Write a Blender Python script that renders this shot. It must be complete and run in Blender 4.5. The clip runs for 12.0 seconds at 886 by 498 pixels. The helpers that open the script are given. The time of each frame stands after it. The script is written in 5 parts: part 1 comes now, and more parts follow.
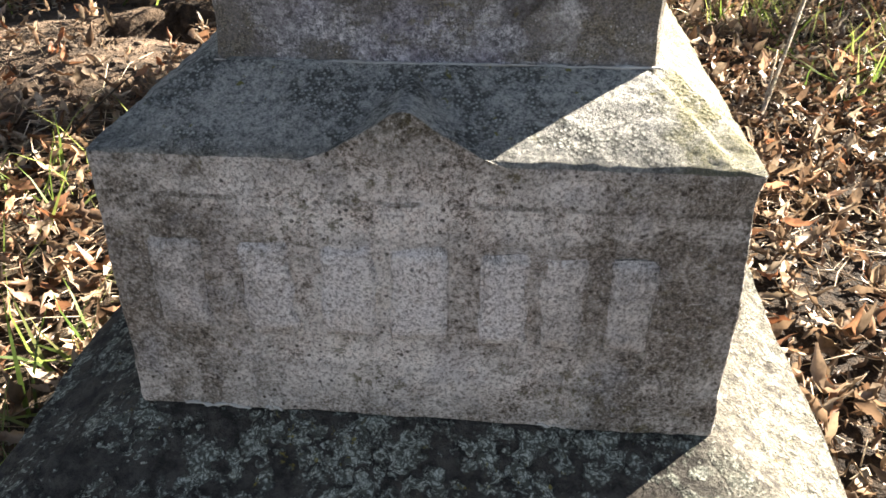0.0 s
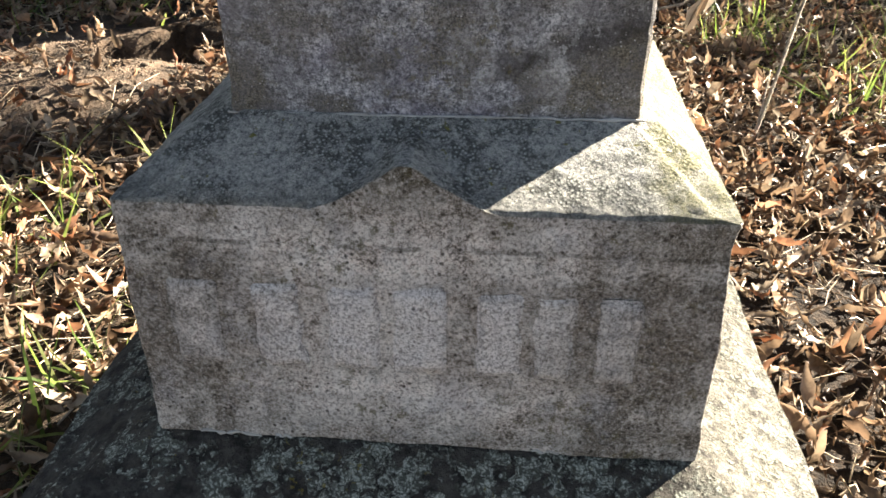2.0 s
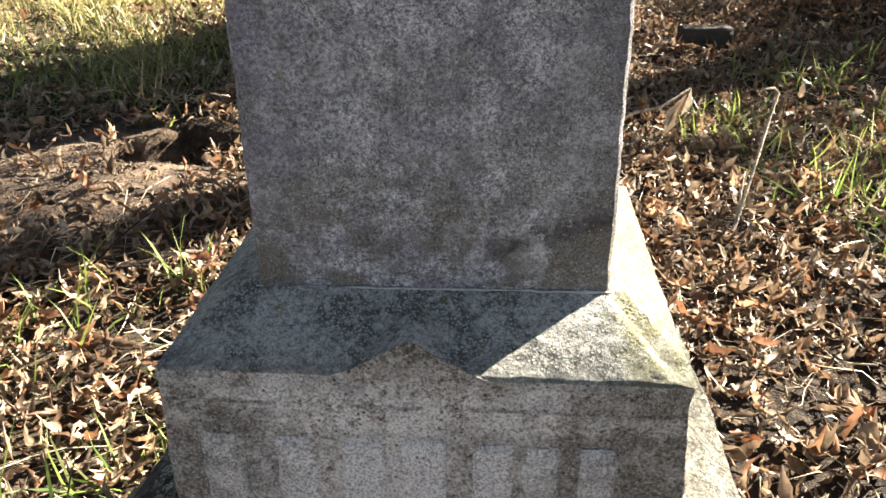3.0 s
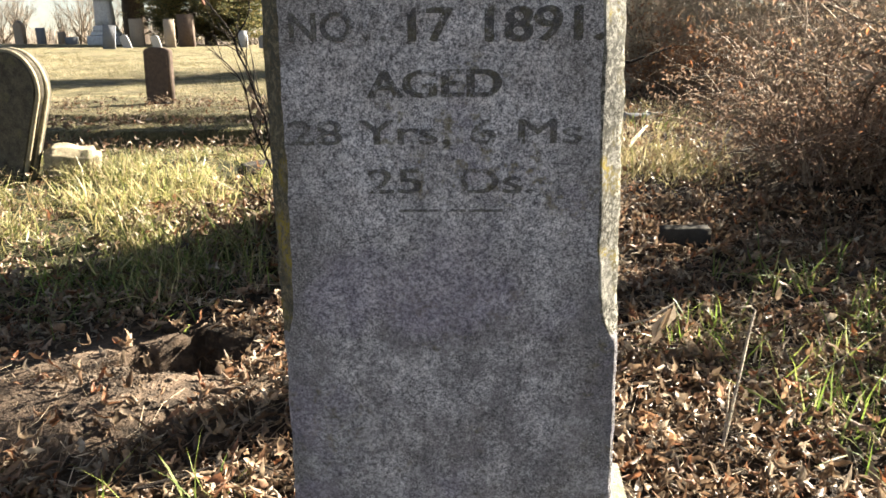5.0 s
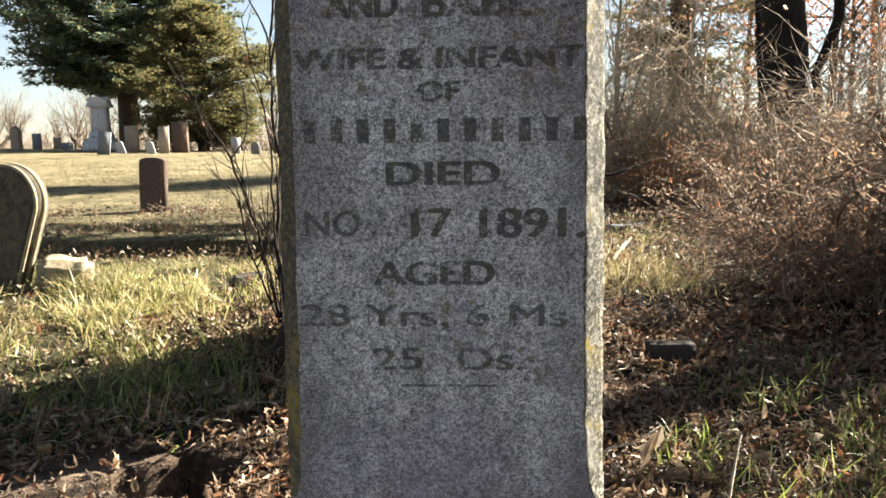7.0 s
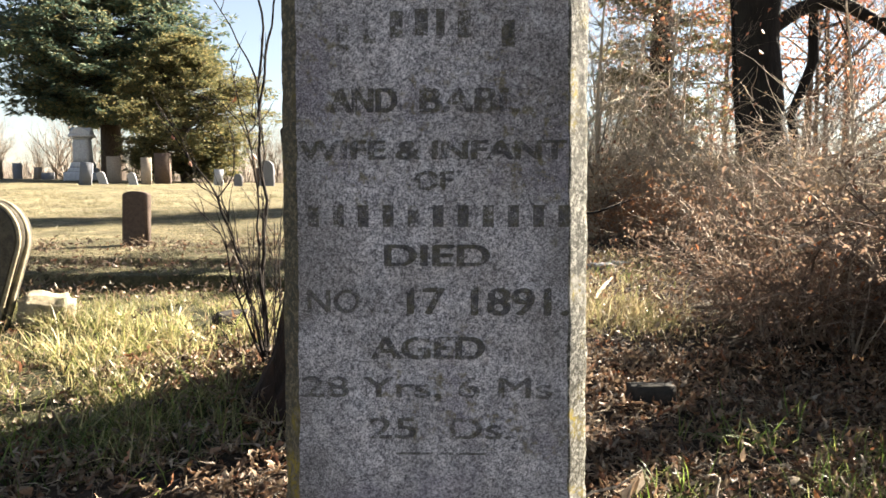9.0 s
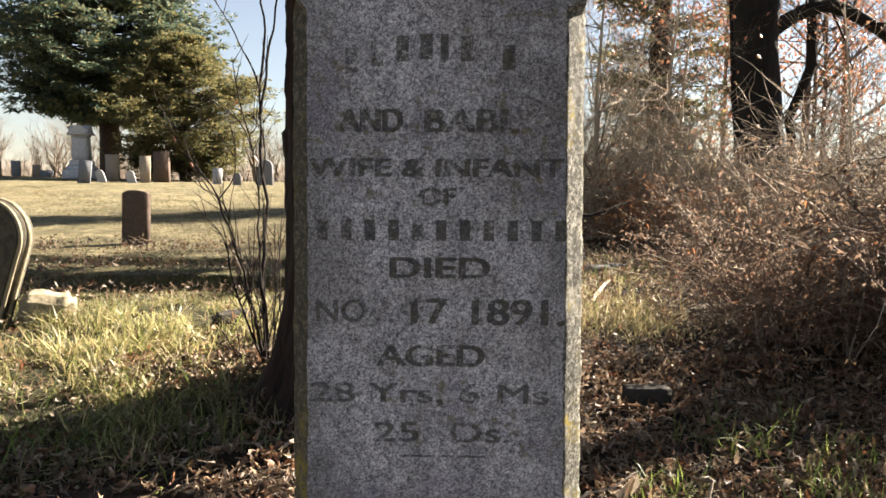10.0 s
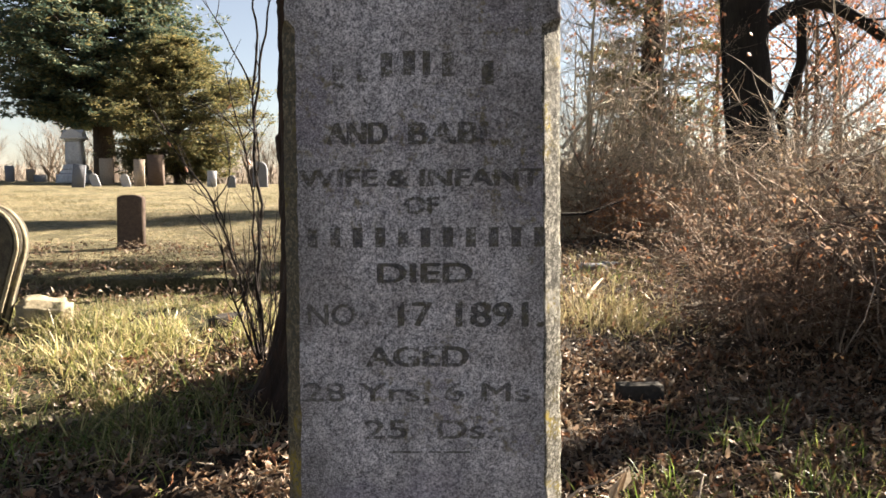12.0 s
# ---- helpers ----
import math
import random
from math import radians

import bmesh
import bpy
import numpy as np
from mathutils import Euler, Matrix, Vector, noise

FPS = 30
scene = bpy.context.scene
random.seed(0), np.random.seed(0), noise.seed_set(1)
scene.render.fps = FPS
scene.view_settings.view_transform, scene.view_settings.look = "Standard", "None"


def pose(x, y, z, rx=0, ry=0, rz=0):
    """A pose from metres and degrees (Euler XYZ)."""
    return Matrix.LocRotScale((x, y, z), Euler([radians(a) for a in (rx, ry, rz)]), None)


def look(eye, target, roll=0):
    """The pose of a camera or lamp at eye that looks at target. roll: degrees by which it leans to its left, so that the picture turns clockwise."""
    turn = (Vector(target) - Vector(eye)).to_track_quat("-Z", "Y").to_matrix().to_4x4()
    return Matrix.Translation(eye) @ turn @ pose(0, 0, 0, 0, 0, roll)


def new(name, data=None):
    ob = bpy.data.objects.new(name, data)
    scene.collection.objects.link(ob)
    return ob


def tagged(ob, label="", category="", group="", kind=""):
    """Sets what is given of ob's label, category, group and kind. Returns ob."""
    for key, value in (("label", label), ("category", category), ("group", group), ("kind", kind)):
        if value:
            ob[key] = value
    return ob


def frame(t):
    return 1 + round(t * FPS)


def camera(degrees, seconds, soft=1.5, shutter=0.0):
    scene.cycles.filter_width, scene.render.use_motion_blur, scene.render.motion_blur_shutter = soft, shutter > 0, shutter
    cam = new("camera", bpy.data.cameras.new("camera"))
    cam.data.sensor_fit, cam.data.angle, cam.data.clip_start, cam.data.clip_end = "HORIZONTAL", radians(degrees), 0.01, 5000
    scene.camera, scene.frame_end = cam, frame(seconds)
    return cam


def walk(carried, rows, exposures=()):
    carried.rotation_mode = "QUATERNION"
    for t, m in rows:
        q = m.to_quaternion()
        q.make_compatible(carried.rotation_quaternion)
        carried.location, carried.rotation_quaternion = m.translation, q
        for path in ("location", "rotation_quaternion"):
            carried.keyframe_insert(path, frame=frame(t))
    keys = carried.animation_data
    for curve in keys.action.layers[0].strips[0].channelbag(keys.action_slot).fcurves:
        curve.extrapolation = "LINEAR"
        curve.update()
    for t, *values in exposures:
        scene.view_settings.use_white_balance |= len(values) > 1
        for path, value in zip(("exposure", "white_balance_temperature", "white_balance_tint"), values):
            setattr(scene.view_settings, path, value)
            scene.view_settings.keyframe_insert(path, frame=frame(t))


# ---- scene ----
cam = camera(60.2, 12.0)
cam.data.dof.use_dof, cam.data.dof.focus_distance, cam.data.dof.aperture_fstop = True, 0.88, 38.0
PATH = [
    (0, (0.067, -0.498, 0.977), (-0.088, 1.18, -0.1), -0.1),
    (0.5, (0.067, -0.497, 0.98), (-0.088, 1.183, -0.094), -0.2),
    (1, (0.07, -0.496, 0.982), (-0.087, 1.185, -0.09), -0.3),
    (1.5, (0.072, -0.499, 0.993), (-0.086, 1.182, -0.078), -0.3),
    (2, (0.071, -0.519, 1.023), (-0.089, 1.169, -0.037), -0.4),
    (2.5, (0.071, -0.549, 1.07), (-0.083, 1.176, 0.07), -0.5),
    (3, (0.074, -0.566, 1.155), (-0.08, 1.208, 0.243), -0.9),
    (3.5, (0.071, -0.576, 1.243), (-0.098, 1.243, 0.428), -1.7),
    (3.7, (0.065, -0.581, 1.271), (-0.11, 1.254, 0.495), -1.6),
    (5.5, (0.055, -0.664, 1.433), (-0.071, 1.277, 0.968), -0.9),
    (6, (0.054, -0.678, 1.456), (-0.06, 1.278, 1.056), -0.9),
    (6.5, (0.054, -0.683, 1.48), (-0.052, 1.285, 1.143), -0.9),
    (7, (0.049, -0.699, 1.496), (-0.06, 1.278, 1.214), -0.7),
    (8.8, (0.031, -0.743, 1.557), (-0.002, 1.245, 1.341), -0.5),
    (9, (0.039, -0.751, 1.553), (-0.023, 1.238, 1.355), -0.1),
    (9.5, (0.031, -0.778, 1.563), (-0.027, 1.211, 1.364), 0.1),
    (10, (0.035, -0.793, 1.572), (-0.022, 1.196, 1.374), 0.3),
    (10.5, (0.04, -0.806, 1.577), (-0.003, 1.184, 1.378), 0.4),
    (11, (0.047, -0.821, 1.581), (0.016, 1.169, 1.385), -0.1),
    (11.5, (0.054, -0.828, 1.583), (0.015, 1.162, 1.384), -0.4),
    (12, (0.05, -0.837, 1.584), (0.004, 1.152, 1.385), -0.4),
]
EXPOSURES = ((0, 3.46, 6540, 11), (3.0, 3.43, 6540, 9), (3.5, 3.38, 6560, 9), (5.5, 3.19, 6530, 9), (6.5, 3.09, 6510, 9), (7, 3.17, 6490, 9), (9, 3.28, 6480, 11), (9.6, 3.02, 6550, 12), (12, 2.95, 6720, 14))
walk(cam, [(t, look(eye, target, roll)) for t, eye, target, roll in PATH], EXPOSURES)

# ---- light ----
SUN_DIR = Vector((0.81, 0.58, 0.0)).normalized()
ELEV = radians(30)
world = bpy.data.worlds.new("sky")
scene.world = world
world.use_nodes = True
wn = world.node_tree.nodes
sky = wn.new("ShaderNodeTexSky")
sky.sky_type, sky.sun_disc = "NISHITA", False
sky.sun_elevation, sky.sun_rotation = ELEV, math.atan2(SUN_DIR.x, SUN_DIR.y)
sky.air_density, sky.dust_density, sky.ozone_density = 1.0, 0.1, 2.0
wn["Background"].inputs["Strength"].default_value = 0.0198
haze = wn.new("ShaderNodeHueSaturation")
haze.inputs["Saturation"].default_value = 0.65
world.node_tree.links.new(sky.outputs[0], haze.inputs["Color"])
world.node_tree.links.new(haze.outputs[0], wn["Background"].inputs["Color"])
sun = new("sun", bpy.data.lights.new("sun", "SUN"))
sun.data.energy, sun.data.angle, sun.data.color = 5.0, radians(0.6), (1.0, 0.9, 0.75)
to_sun = SUN_DIR * math.cos(ELEV) + Vector((0, 0, math.sin(ELEV)))
sun.rotation_euler = to_sun.to_track_quat("Z", "Y").to_euler()


# ---- materials ----
class Mat:
    """A small builder for node materials."""

    def __init__(self, name, rough=0.85, coords="Object"):
        self.m = bpy.data.materials.new(name)
        self.m.use_nodes = True
        self.n, self.l = self.m.node_tree.nodes, self.m.node_tree.links
        self.b = self.n["Principled BSDF"]
        self.b.inputs["Roughness"].default_value = rough
        self.b.inputs["Specular IOR Level"].default_value = 0.3
        tc = self.n.new("ShaderNodeTexCoord")
        self.co = tc.outputs[coords]

    def node(self, kind, **ins):
        nd = self.n.new(kind)
        for k, v in ins.items():
            self.put(nd.inputs[k.replace("_", " ")], v)
        return nd

    def put(self, sock, v):
        if hasattr(v, "is_linked"):
            self.l.new(v, sock)
        else:
            sock.default_value = v

    def stretch(self, sx, sy, sz):
        nd = self.n.new("ShaderNodeMapping")
        nd.inputs["Scale"].default_value = (sx, sy, sz)
        self.l.new(self.co, nd.inputs["Vector"])
        return nd.outputs[0]

    def noise(self, scale, detail=5.0, rough=0.6, vec=None, distort=0.0):
        nd = self.node("ShaderNodeTexNoise", Vector=vec or self.co, Scale=scale, Detail=detail, Roughness=rough, Distortion=distort)
        return nd.outputs["Fac"]

    def cells(self, scale, vec=None, feature="F1", rand=1.0):
        nd = self.n.new("ShaderNodeTexVoronoi")
        nd.feature = feature
        self.put(nd.inputs["Vector"], vec or self.co)
        self.put(nd.inputs["Scale"], scale)
        self.put(nd.inputs["Randomness"], rand)
        return nd.outputs["Distance"]

    def step(self, v, a, b, lo=0.0, hi=1.0):
        nd = self.n.new("ShaderNodeMapRange")
        nd.interpolation_type = "SMOOTHSTEP"
        for k, x in (("Value", v), ("From Min", a), ("From Max", b), ("To Min", lo), ("To Max", hi)):
            self.put(nd.inputs[k], x)
        return nd.outputs[0]

    def math(self, op, a, b):
        nd = self.n.new("ShaderNodeMath")
        nd.operation = op
        self.put(nd.inputs[0], a)
        self.put(nd.inputs[1], b)
        return nd.outputs[0]

    def mix(self, f, a, b, blend="MIX"):
        nd = self.n.new("ShaderNodeMix")
        nd.data_type, nd.blend_type = "RGBA", blend
        self.put(nd.inputs[0], f)
        for sock, v in ((nd.inputs[6], a), (nd.inputs[7], b)):
            self.put(sock, v if hasattr(v, "is_linked") else (*v, 1.0))
        return nd.outputs[2]

    def ramp(self, f, *stops):
        nd = self.n.new("ShaderNodeValToRGB")
        el = nd.color_ramp.elements
        while len(el) < len(stops):
            el.new(0.5)
        for e, (p, c) in zip(el, stops):
            e.position, e.color = p, (*c, 1.0)
        self.put(nd.inputs[0], f)
        return nd.outputs[0]

    def island(self):
        return self.n.new("ShaderNodeNewGeometry").outputs["Random Per Island"]

    def axis(self, i):
        nd = self.n.new("ShaderNodeSeparateXYZ")
        self.l.new(self.co, nd.inputs[0])
        return nd.outputs[i]

    def colour(self, c):
        self.put(self.b.inputs["Base Color"], c if hasattr(c, "is_linked") else (*c, 1.0))
        return self

    def bump(self, *pairs):
        last = None
        for h, dist in pairs:
            nd = self.node("ShaderNodeBump", Height=h, Distance=dist)
            if last:
                self.l.new(last, nd.inputs["Normal"])
            last = nd.outputs[0]
        self.l.new(last, self.b.inputs["Normal"])
        return self

    def thin(self, c, share=0.4):
        """Light that shines through a leaf or blade."""
        tr = self.node("ShaderNodeBsdfTranslucent", Color=c if hasattr(c, "is_linked") else (*c, 1.0))
        mx = self.node("ShaderNodeMixShader", Fac=share)
        self.l.new(self.b.outputs[0], mx.inputs[1])
        self.l.new(tr.outputs[0], mx.inputs[2])
        self.l.new(mx.outputs[0], self.n["Material Output"].inputs["Surface"])
        return self


def stone_shaft(name, engraved=0.0):
    k = Mat(name, 0.9)
    fine, mid = k.noise(560, 3, 0.75), k.noise(250, 5, 0.8)
    big = k.noise(8, 5, 0.65)
    c = k.ramp(k.math("ADD", k.math("MULTIPLY", k.noise(120, 5, 0.7), 0.2), k.math("ADD", k.math("MULTIPLY", mid, 0.4), k.math("MULTIPLY", fine, 0.4))),
               (0.42, (0.1, 0.098, 0.105)), (0.475, (0.31, 0.304, 0.317)), (0.52, (0.56, 0.55, 0.565)), (0.58, (0.95, 0.93, 0.93)))
    streak = k.noise(24, 6, 0.7, k.stretch(1.0, 1.0, 0.4))
    c = k.mix(k.step(streak, 0.46, 0.64, 0, 0.38), c, k.ramp(mid, (0.42, (0.06, 0.057, 0.057)), (0.6, (0.28, 0.27, 0.27))))
    c = k.mix(k.step(k.noise(50, 6, 0.75, k.stretch(1, 1, 0.7)), 0.54, 0.64, 0, 0.3), c, (0.1, 0.095, 0.093))
    c = k.mix(k.step(big, 0.44, 0.64, 0, 0.36), c, k.ramp(mid, (0.42, (0.09, 0.08, 0.07)), (0.58, (0.36, 0.32, 0.285))))
    rim = k.step(k.math("ABSOLUTE", k.math("SUBTRACT", k.axis(0), 0.005), 0.0), 0.08, 0.168)
    c = k.mix(k.math("MULTIPLY", rim, k.step(k.noise(15, 5, 0.7), 0.34, 0.58, 0.05, 0.8)), c, k.ramp(fine, (0.42, (0.08, 0.075, 0.07)), (0.6, (0.26, 0.25, 0.24))))
    c = k.mix(k.step(k.noise(7, 5, 0.65), 0.52, 0.66, 0, 0.45), c, k.ramp(fine, (0.42, (0.1, 0.09, 0.12)), (0.6, (0.34, 0.31, 0.38))))
    # soot and moss that creep up from the foot of the stone
    low = k.step(k.axis(2), 1.0, 0.8)
    stain = k.math("MULTIPLY", low, k.step(k.noise(20, 6, 0.7, k.stretch(1, 1, 1.6)), 0.42, 0.55, 0, 0.88))
    c = k.mix(stain, c, k.ramp(fine, (0.4, (0.07, 0.062, 0.045)), (0.6, (0.22, 0.19, 0.14))))
    # the lower half is darker, in patches
    dull = k.math("MULTIPLY", k.math("MULTIPLY", k.step(k.axis(2), 1.36, 1.05), k.step(k.axis(2), 0.8, 0.95)), k.step(k.noise(12, 6, 0.7), 0.4, 0.62, 0.0, 0.3))
    c = k.mix(dull, c, k.ramp(fine, (0.42, (0.1, 0.1, 0.105)), (0.6, (0.3, 0.3, 0.31))))
    # soot under the worn top of the eastern side
    soot = k.math("MULTIPLY", k.math("MULTIPLY", k.step(k.axis(0), -0.02, 0.14), k.step(k.axis(2), 1.4, 1.68)), k.step(k.noise(18, 6, 0.7), 0.36, 0.58, 0.2, 0.75))
    c = k.mix(soot, c, k.ramp(mid, (0.42, (0.06, 0.055, 0.053)), (0.58, (0.24, 0.225, 0.22))))
    # a slanting dark run of damp at the eastern foot
    slant = k.math("SUBTRACT", k.math("ADD", k.axis(2), k.math("MULTIPLY", k.noise(40, 5, 0.7), 0.03)), k.math("ADD", 0.812, k.math("MULTIPLY", k.axis(0), 0.33)))
    damp = k.math("MULTIPLY", k.step(k.math("ABSOLUTE", slant, 0.0), 0.016, 0.003), k.step(k.axis(0), 0.03, 0.07))
    c = k.mix(k.math("MULTIPLY", damp, 0.8), c, (0.05, 0.045, 0.04))
    c = k.mix(k.math("MULTIPLY", k.math("MULTIPLY", k.step(slant, 0.0, -0.03), k.step(k.axis(0), 0.06, 0.14)), 0.5), c, k.ramp(fine, (0.4, (0.09, 0.075, 0.05)), (0.6, (0.3, 0.26, 0.19))))
    moss = k.math("MULTIPLY", k.step(k.noise(70, 6, 0.75), 0.52, 0.62), k.step(k.noise(7, 3), 0.5, 0.58))
    c = k.mix(k.math("MULTIPLY", moss, 0.65), c, (0.15, 0.125, 0.04))
    pale = k.math("MULTIPLY", k.step(k.noise(120, 4, 0.7), 0.55, 0.62), k.step(k.noise(18, 3), 0.55, 0.66))
    c = k.mix(k.math("MULTIPLY", pale, 0.6), c, (0.6, 0.6, 0.6))
    grains = k.math("MULTIPLY", k.step(k.math("ADD", k.cells(250), k.math("MULTIPLY", fine, 0.25)), 0.36, 0.24), k.step(k.noise(60, 4, 0.7), 0.4, 0.54))
    c = k.mix(k.math("MULTIPLY", grains, 0.6), c, (0.8, 0.785, 0.775))
    pits = k.step(k.math("ADD", k.cells(170), k.math("MULTIPLY", fine, 0.4)), 0.38, 0.28)
    c = k.mix(k.math("MULTIPLY", pits, k.step(k.axis(2), 1.1, 1.3, 0.15, 0.4)), c, (0.06, 0.057, 0.055))
    lower = k.step(k.axis(2), 1.32, 1.12)
    c = k.mix(k.math("MULTIPLY", lower, k.step(k.noise(24, 7, 0.75), 0.45, 0.6, 0, 0.52)), c, k.ramp(mid, (0.42, (0.06, 0.056, 0.058)), (0.6, (0.24, 0.228, 0.235))))
    c = k.mix(k.math("MULTIPLY", lower, k.step(k.noise(17, 6, 0.7), 0.53, 0.68, 0, 0.34)), c, k.ramp(mid, (0.42, (0.4, 0.39, 0.4)), (0.56, (0.95, 0.93, 0.93))))
    c = k.mix(k.math("MULTIPLY", lower, k.step(k.noise(5, 4, 0.6), 0.48, 0.6, 0, 0.4)), c, k.ramp(mid, (0.42, (0.14, 0.125, 0.18)), (0.6, (0.5, 0.46, 0.6))))
    soft = k.math("MULTIPLY", k.step(k.axis(2), 1.3, 1.05), k.step(k.noise(42, 5, 0.7, k.stretch(1, 1, 0.8)), 0.48, 0.64, 0, 0.4))
    c = k.mix(soft, c, (0.2, 0.185, 0.195))
    if engraved:
        c = k.mix(k.step(k.math("ADD", k.math("MULTIPLY", k.noise(170, 6, 0.85), 0.6), k.math("MULTIPLY", k.noise(15, 3, 0.6), 0.4)), 0.42 + 0.2 * engraved, 0.34 + 0.2 * engraved, 0.16 * engraved, engraved), c, k.ramp(k.noise(90, 4, 0.7), (0.42, (0.045, 0.044, 0.045)), (0.6, (0.075, 0.07, 0.038))))
    c = k.mix(0.55, c, k.ramp(k.noise(620, 3, 0.8), (0.4, (0.6, 0.6, 0.61)), (0.5, (0.97, 0.95, 0.95)), (0.62, (1.0, 1.0, 1.0))), "MULTIPLY")
    k.colour(c).bump((mid, 0.002), (fine, 0.0014))
    return k.m


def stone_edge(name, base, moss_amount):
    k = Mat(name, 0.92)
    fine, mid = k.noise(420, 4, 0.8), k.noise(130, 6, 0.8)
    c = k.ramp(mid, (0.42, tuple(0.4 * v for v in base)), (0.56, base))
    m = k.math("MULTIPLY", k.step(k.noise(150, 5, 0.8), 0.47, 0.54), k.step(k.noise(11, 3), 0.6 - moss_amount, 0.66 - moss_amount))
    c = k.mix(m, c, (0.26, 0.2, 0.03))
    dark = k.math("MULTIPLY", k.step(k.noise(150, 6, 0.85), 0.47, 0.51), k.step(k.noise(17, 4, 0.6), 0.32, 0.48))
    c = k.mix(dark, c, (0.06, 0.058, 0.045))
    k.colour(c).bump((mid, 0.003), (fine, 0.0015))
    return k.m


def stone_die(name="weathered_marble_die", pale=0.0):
    """Pinkish grey marble, palest in the middle by a painted light falloff, with grimy flanks and dark specks."""
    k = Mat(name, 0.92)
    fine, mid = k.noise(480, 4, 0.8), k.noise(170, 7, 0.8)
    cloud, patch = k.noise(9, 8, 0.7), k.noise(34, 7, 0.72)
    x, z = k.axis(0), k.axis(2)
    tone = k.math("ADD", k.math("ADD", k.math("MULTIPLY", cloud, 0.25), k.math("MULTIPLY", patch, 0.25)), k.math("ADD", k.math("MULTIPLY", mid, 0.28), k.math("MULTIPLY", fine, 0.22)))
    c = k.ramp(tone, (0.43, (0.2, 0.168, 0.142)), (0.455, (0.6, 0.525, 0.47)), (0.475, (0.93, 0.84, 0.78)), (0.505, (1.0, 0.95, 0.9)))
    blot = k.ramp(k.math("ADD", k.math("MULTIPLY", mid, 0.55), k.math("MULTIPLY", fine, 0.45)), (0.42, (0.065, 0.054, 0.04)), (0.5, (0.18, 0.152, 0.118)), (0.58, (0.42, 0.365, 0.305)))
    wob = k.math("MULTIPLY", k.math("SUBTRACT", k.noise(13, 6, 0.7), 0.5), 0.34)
    # grime mask that also paints a light falloff to flanks, brow and foot
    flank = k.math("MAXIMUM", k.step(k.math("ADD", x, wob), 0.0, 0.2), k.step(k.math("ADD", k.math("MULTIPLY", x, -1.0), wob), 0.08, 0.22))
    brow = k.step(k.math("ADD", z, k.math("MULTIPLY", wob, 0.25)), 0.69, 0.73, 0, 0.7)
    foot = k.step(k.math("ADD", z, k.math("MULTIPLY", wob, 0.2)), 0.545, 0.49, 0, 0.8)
    grime_falloff = k.math("MAXIMUM", flank, k.math("MAXIMUM", brow, foot))
    c = k.mix(k.math("MULTIPLY", grime_falloff, k.step(k.noise(26, 7, 0.75), 0.34, 0.6, 0.3, 0.92)), c, blot)
    c = k.mix(k.step(k.noise(9, 7, 0.75, k.stretch(1, 1, 0.8)), 0.55, 0.68, 0, 0.6), c, blot)
    run = k.noise(36, 6, 0.65, k.stretch(1.0, 1.0, 0.2))
    c = k.mix(k.step(run, 0.55, 0.66, 0, 0.32), c, (0.13, 0.112, 0.09))
    layer = k.noise(34, 5, 0.65, k.stretch(0.1, 0.3, 1.0))
    c = k.mix(k.step(layer, 0.52, 0.66, 0, 0.28), c, (0.2, 0.165, 0.14))
    c = k.mix(k.math("MULTIPLY", k.step(k.noise(16, 4, 0.6), 0.54, 0.66), 0.35), c, (0.36, 0.36, 0.4))
    # a fine tooled line under the top edge
    line = k.step(k.math("ABSOLUTE", k.math("SUBTRACT", k.math("ADD", z, k.math("MULTIPLY", k.noise(60, 3), 0.004)), 0.698), 0.0), 0.003, 0.001)
    c = k.mix(k.math("MULTIPLY", line, k.step(k.noise(20, 4), 0.42, 0.55, 0, 0.6)), c, (0.1, 0.085, 0.065))
    spots = k.math("MULTIPLY", k.step(k.math("ADD", k.cells(105), k.math("MULTIPLY", k.noise(300, 4), 0.2)), 0.31, 0.24), k.step(k.noise(14, 2), 0.4, 0.5))
    c = k.mix(k.math("MULTIPLY", spots, 0.85), c, (0.07, 0.054, 0.042))
    moss = k.math("MULTIPLY", k.step(k.noise(85, 6, 0.75), 0.53, 0.6), k.step(k.noise(11, 2), 0.52, 0.6))
    c = k.mix(k.math("MULTIPLY", moss, 0.75), c, (0.13, 0.105, 0.035))
    if not pale:
        # dirt that stays in the sunk ground between the raised bars
        field = k.math("MULTIPLY", k.math("MULTIPLY", k.step(z, 0.545, 0.57), k.step(z, 0.68, 0.655)), k.math("MAXIMUM", k.step(x, -0.04, 0.06, 0.42, 1.0), k.step(x, -0.13, -0.19)))
        c = k.mix(k.math("MULTIPLY", field, k.step(k.noise(30, 6, 0.75), 0.36, 0.58, 0.12, 0.66)), c, k.ramp(mid, (0.42, (0.12, 0.099, 0.078)), (0.58, (0.38, 0.325, 0.28))))
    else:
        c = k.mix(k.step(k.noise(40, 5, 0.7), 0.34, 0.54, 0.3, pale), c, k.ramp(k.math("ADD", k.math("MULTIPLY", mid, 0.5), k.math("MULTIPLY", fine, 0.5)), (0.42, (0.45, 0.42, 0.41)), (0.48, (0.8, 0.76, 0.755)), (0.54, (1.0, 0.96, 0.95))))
    crest = k.math("MULTIPLY", k.step(k.math("ADD", z, k.math("MULTIPLY", k.noise(25, 5, 0.7), 0.05)), 0.755, 0.785), k.step(k.noise(110, 5, 0.8), 0.36, 0.52))
    c = k.mix(k.math("MULTIPLY", crest, 0.75), c, (0.09, 0.075, 0.045))
    crystal = k.noise(330, 4, 0.8)
    c = k.mix(0.9, c, k.ramp(crystal, (0.41, (0.36, 0.345, 0.325)), (0.47, (0.8, 0.79, 0.77)), (0.53, (1.0, 1.0, 1.0))), "MULTIPLY")
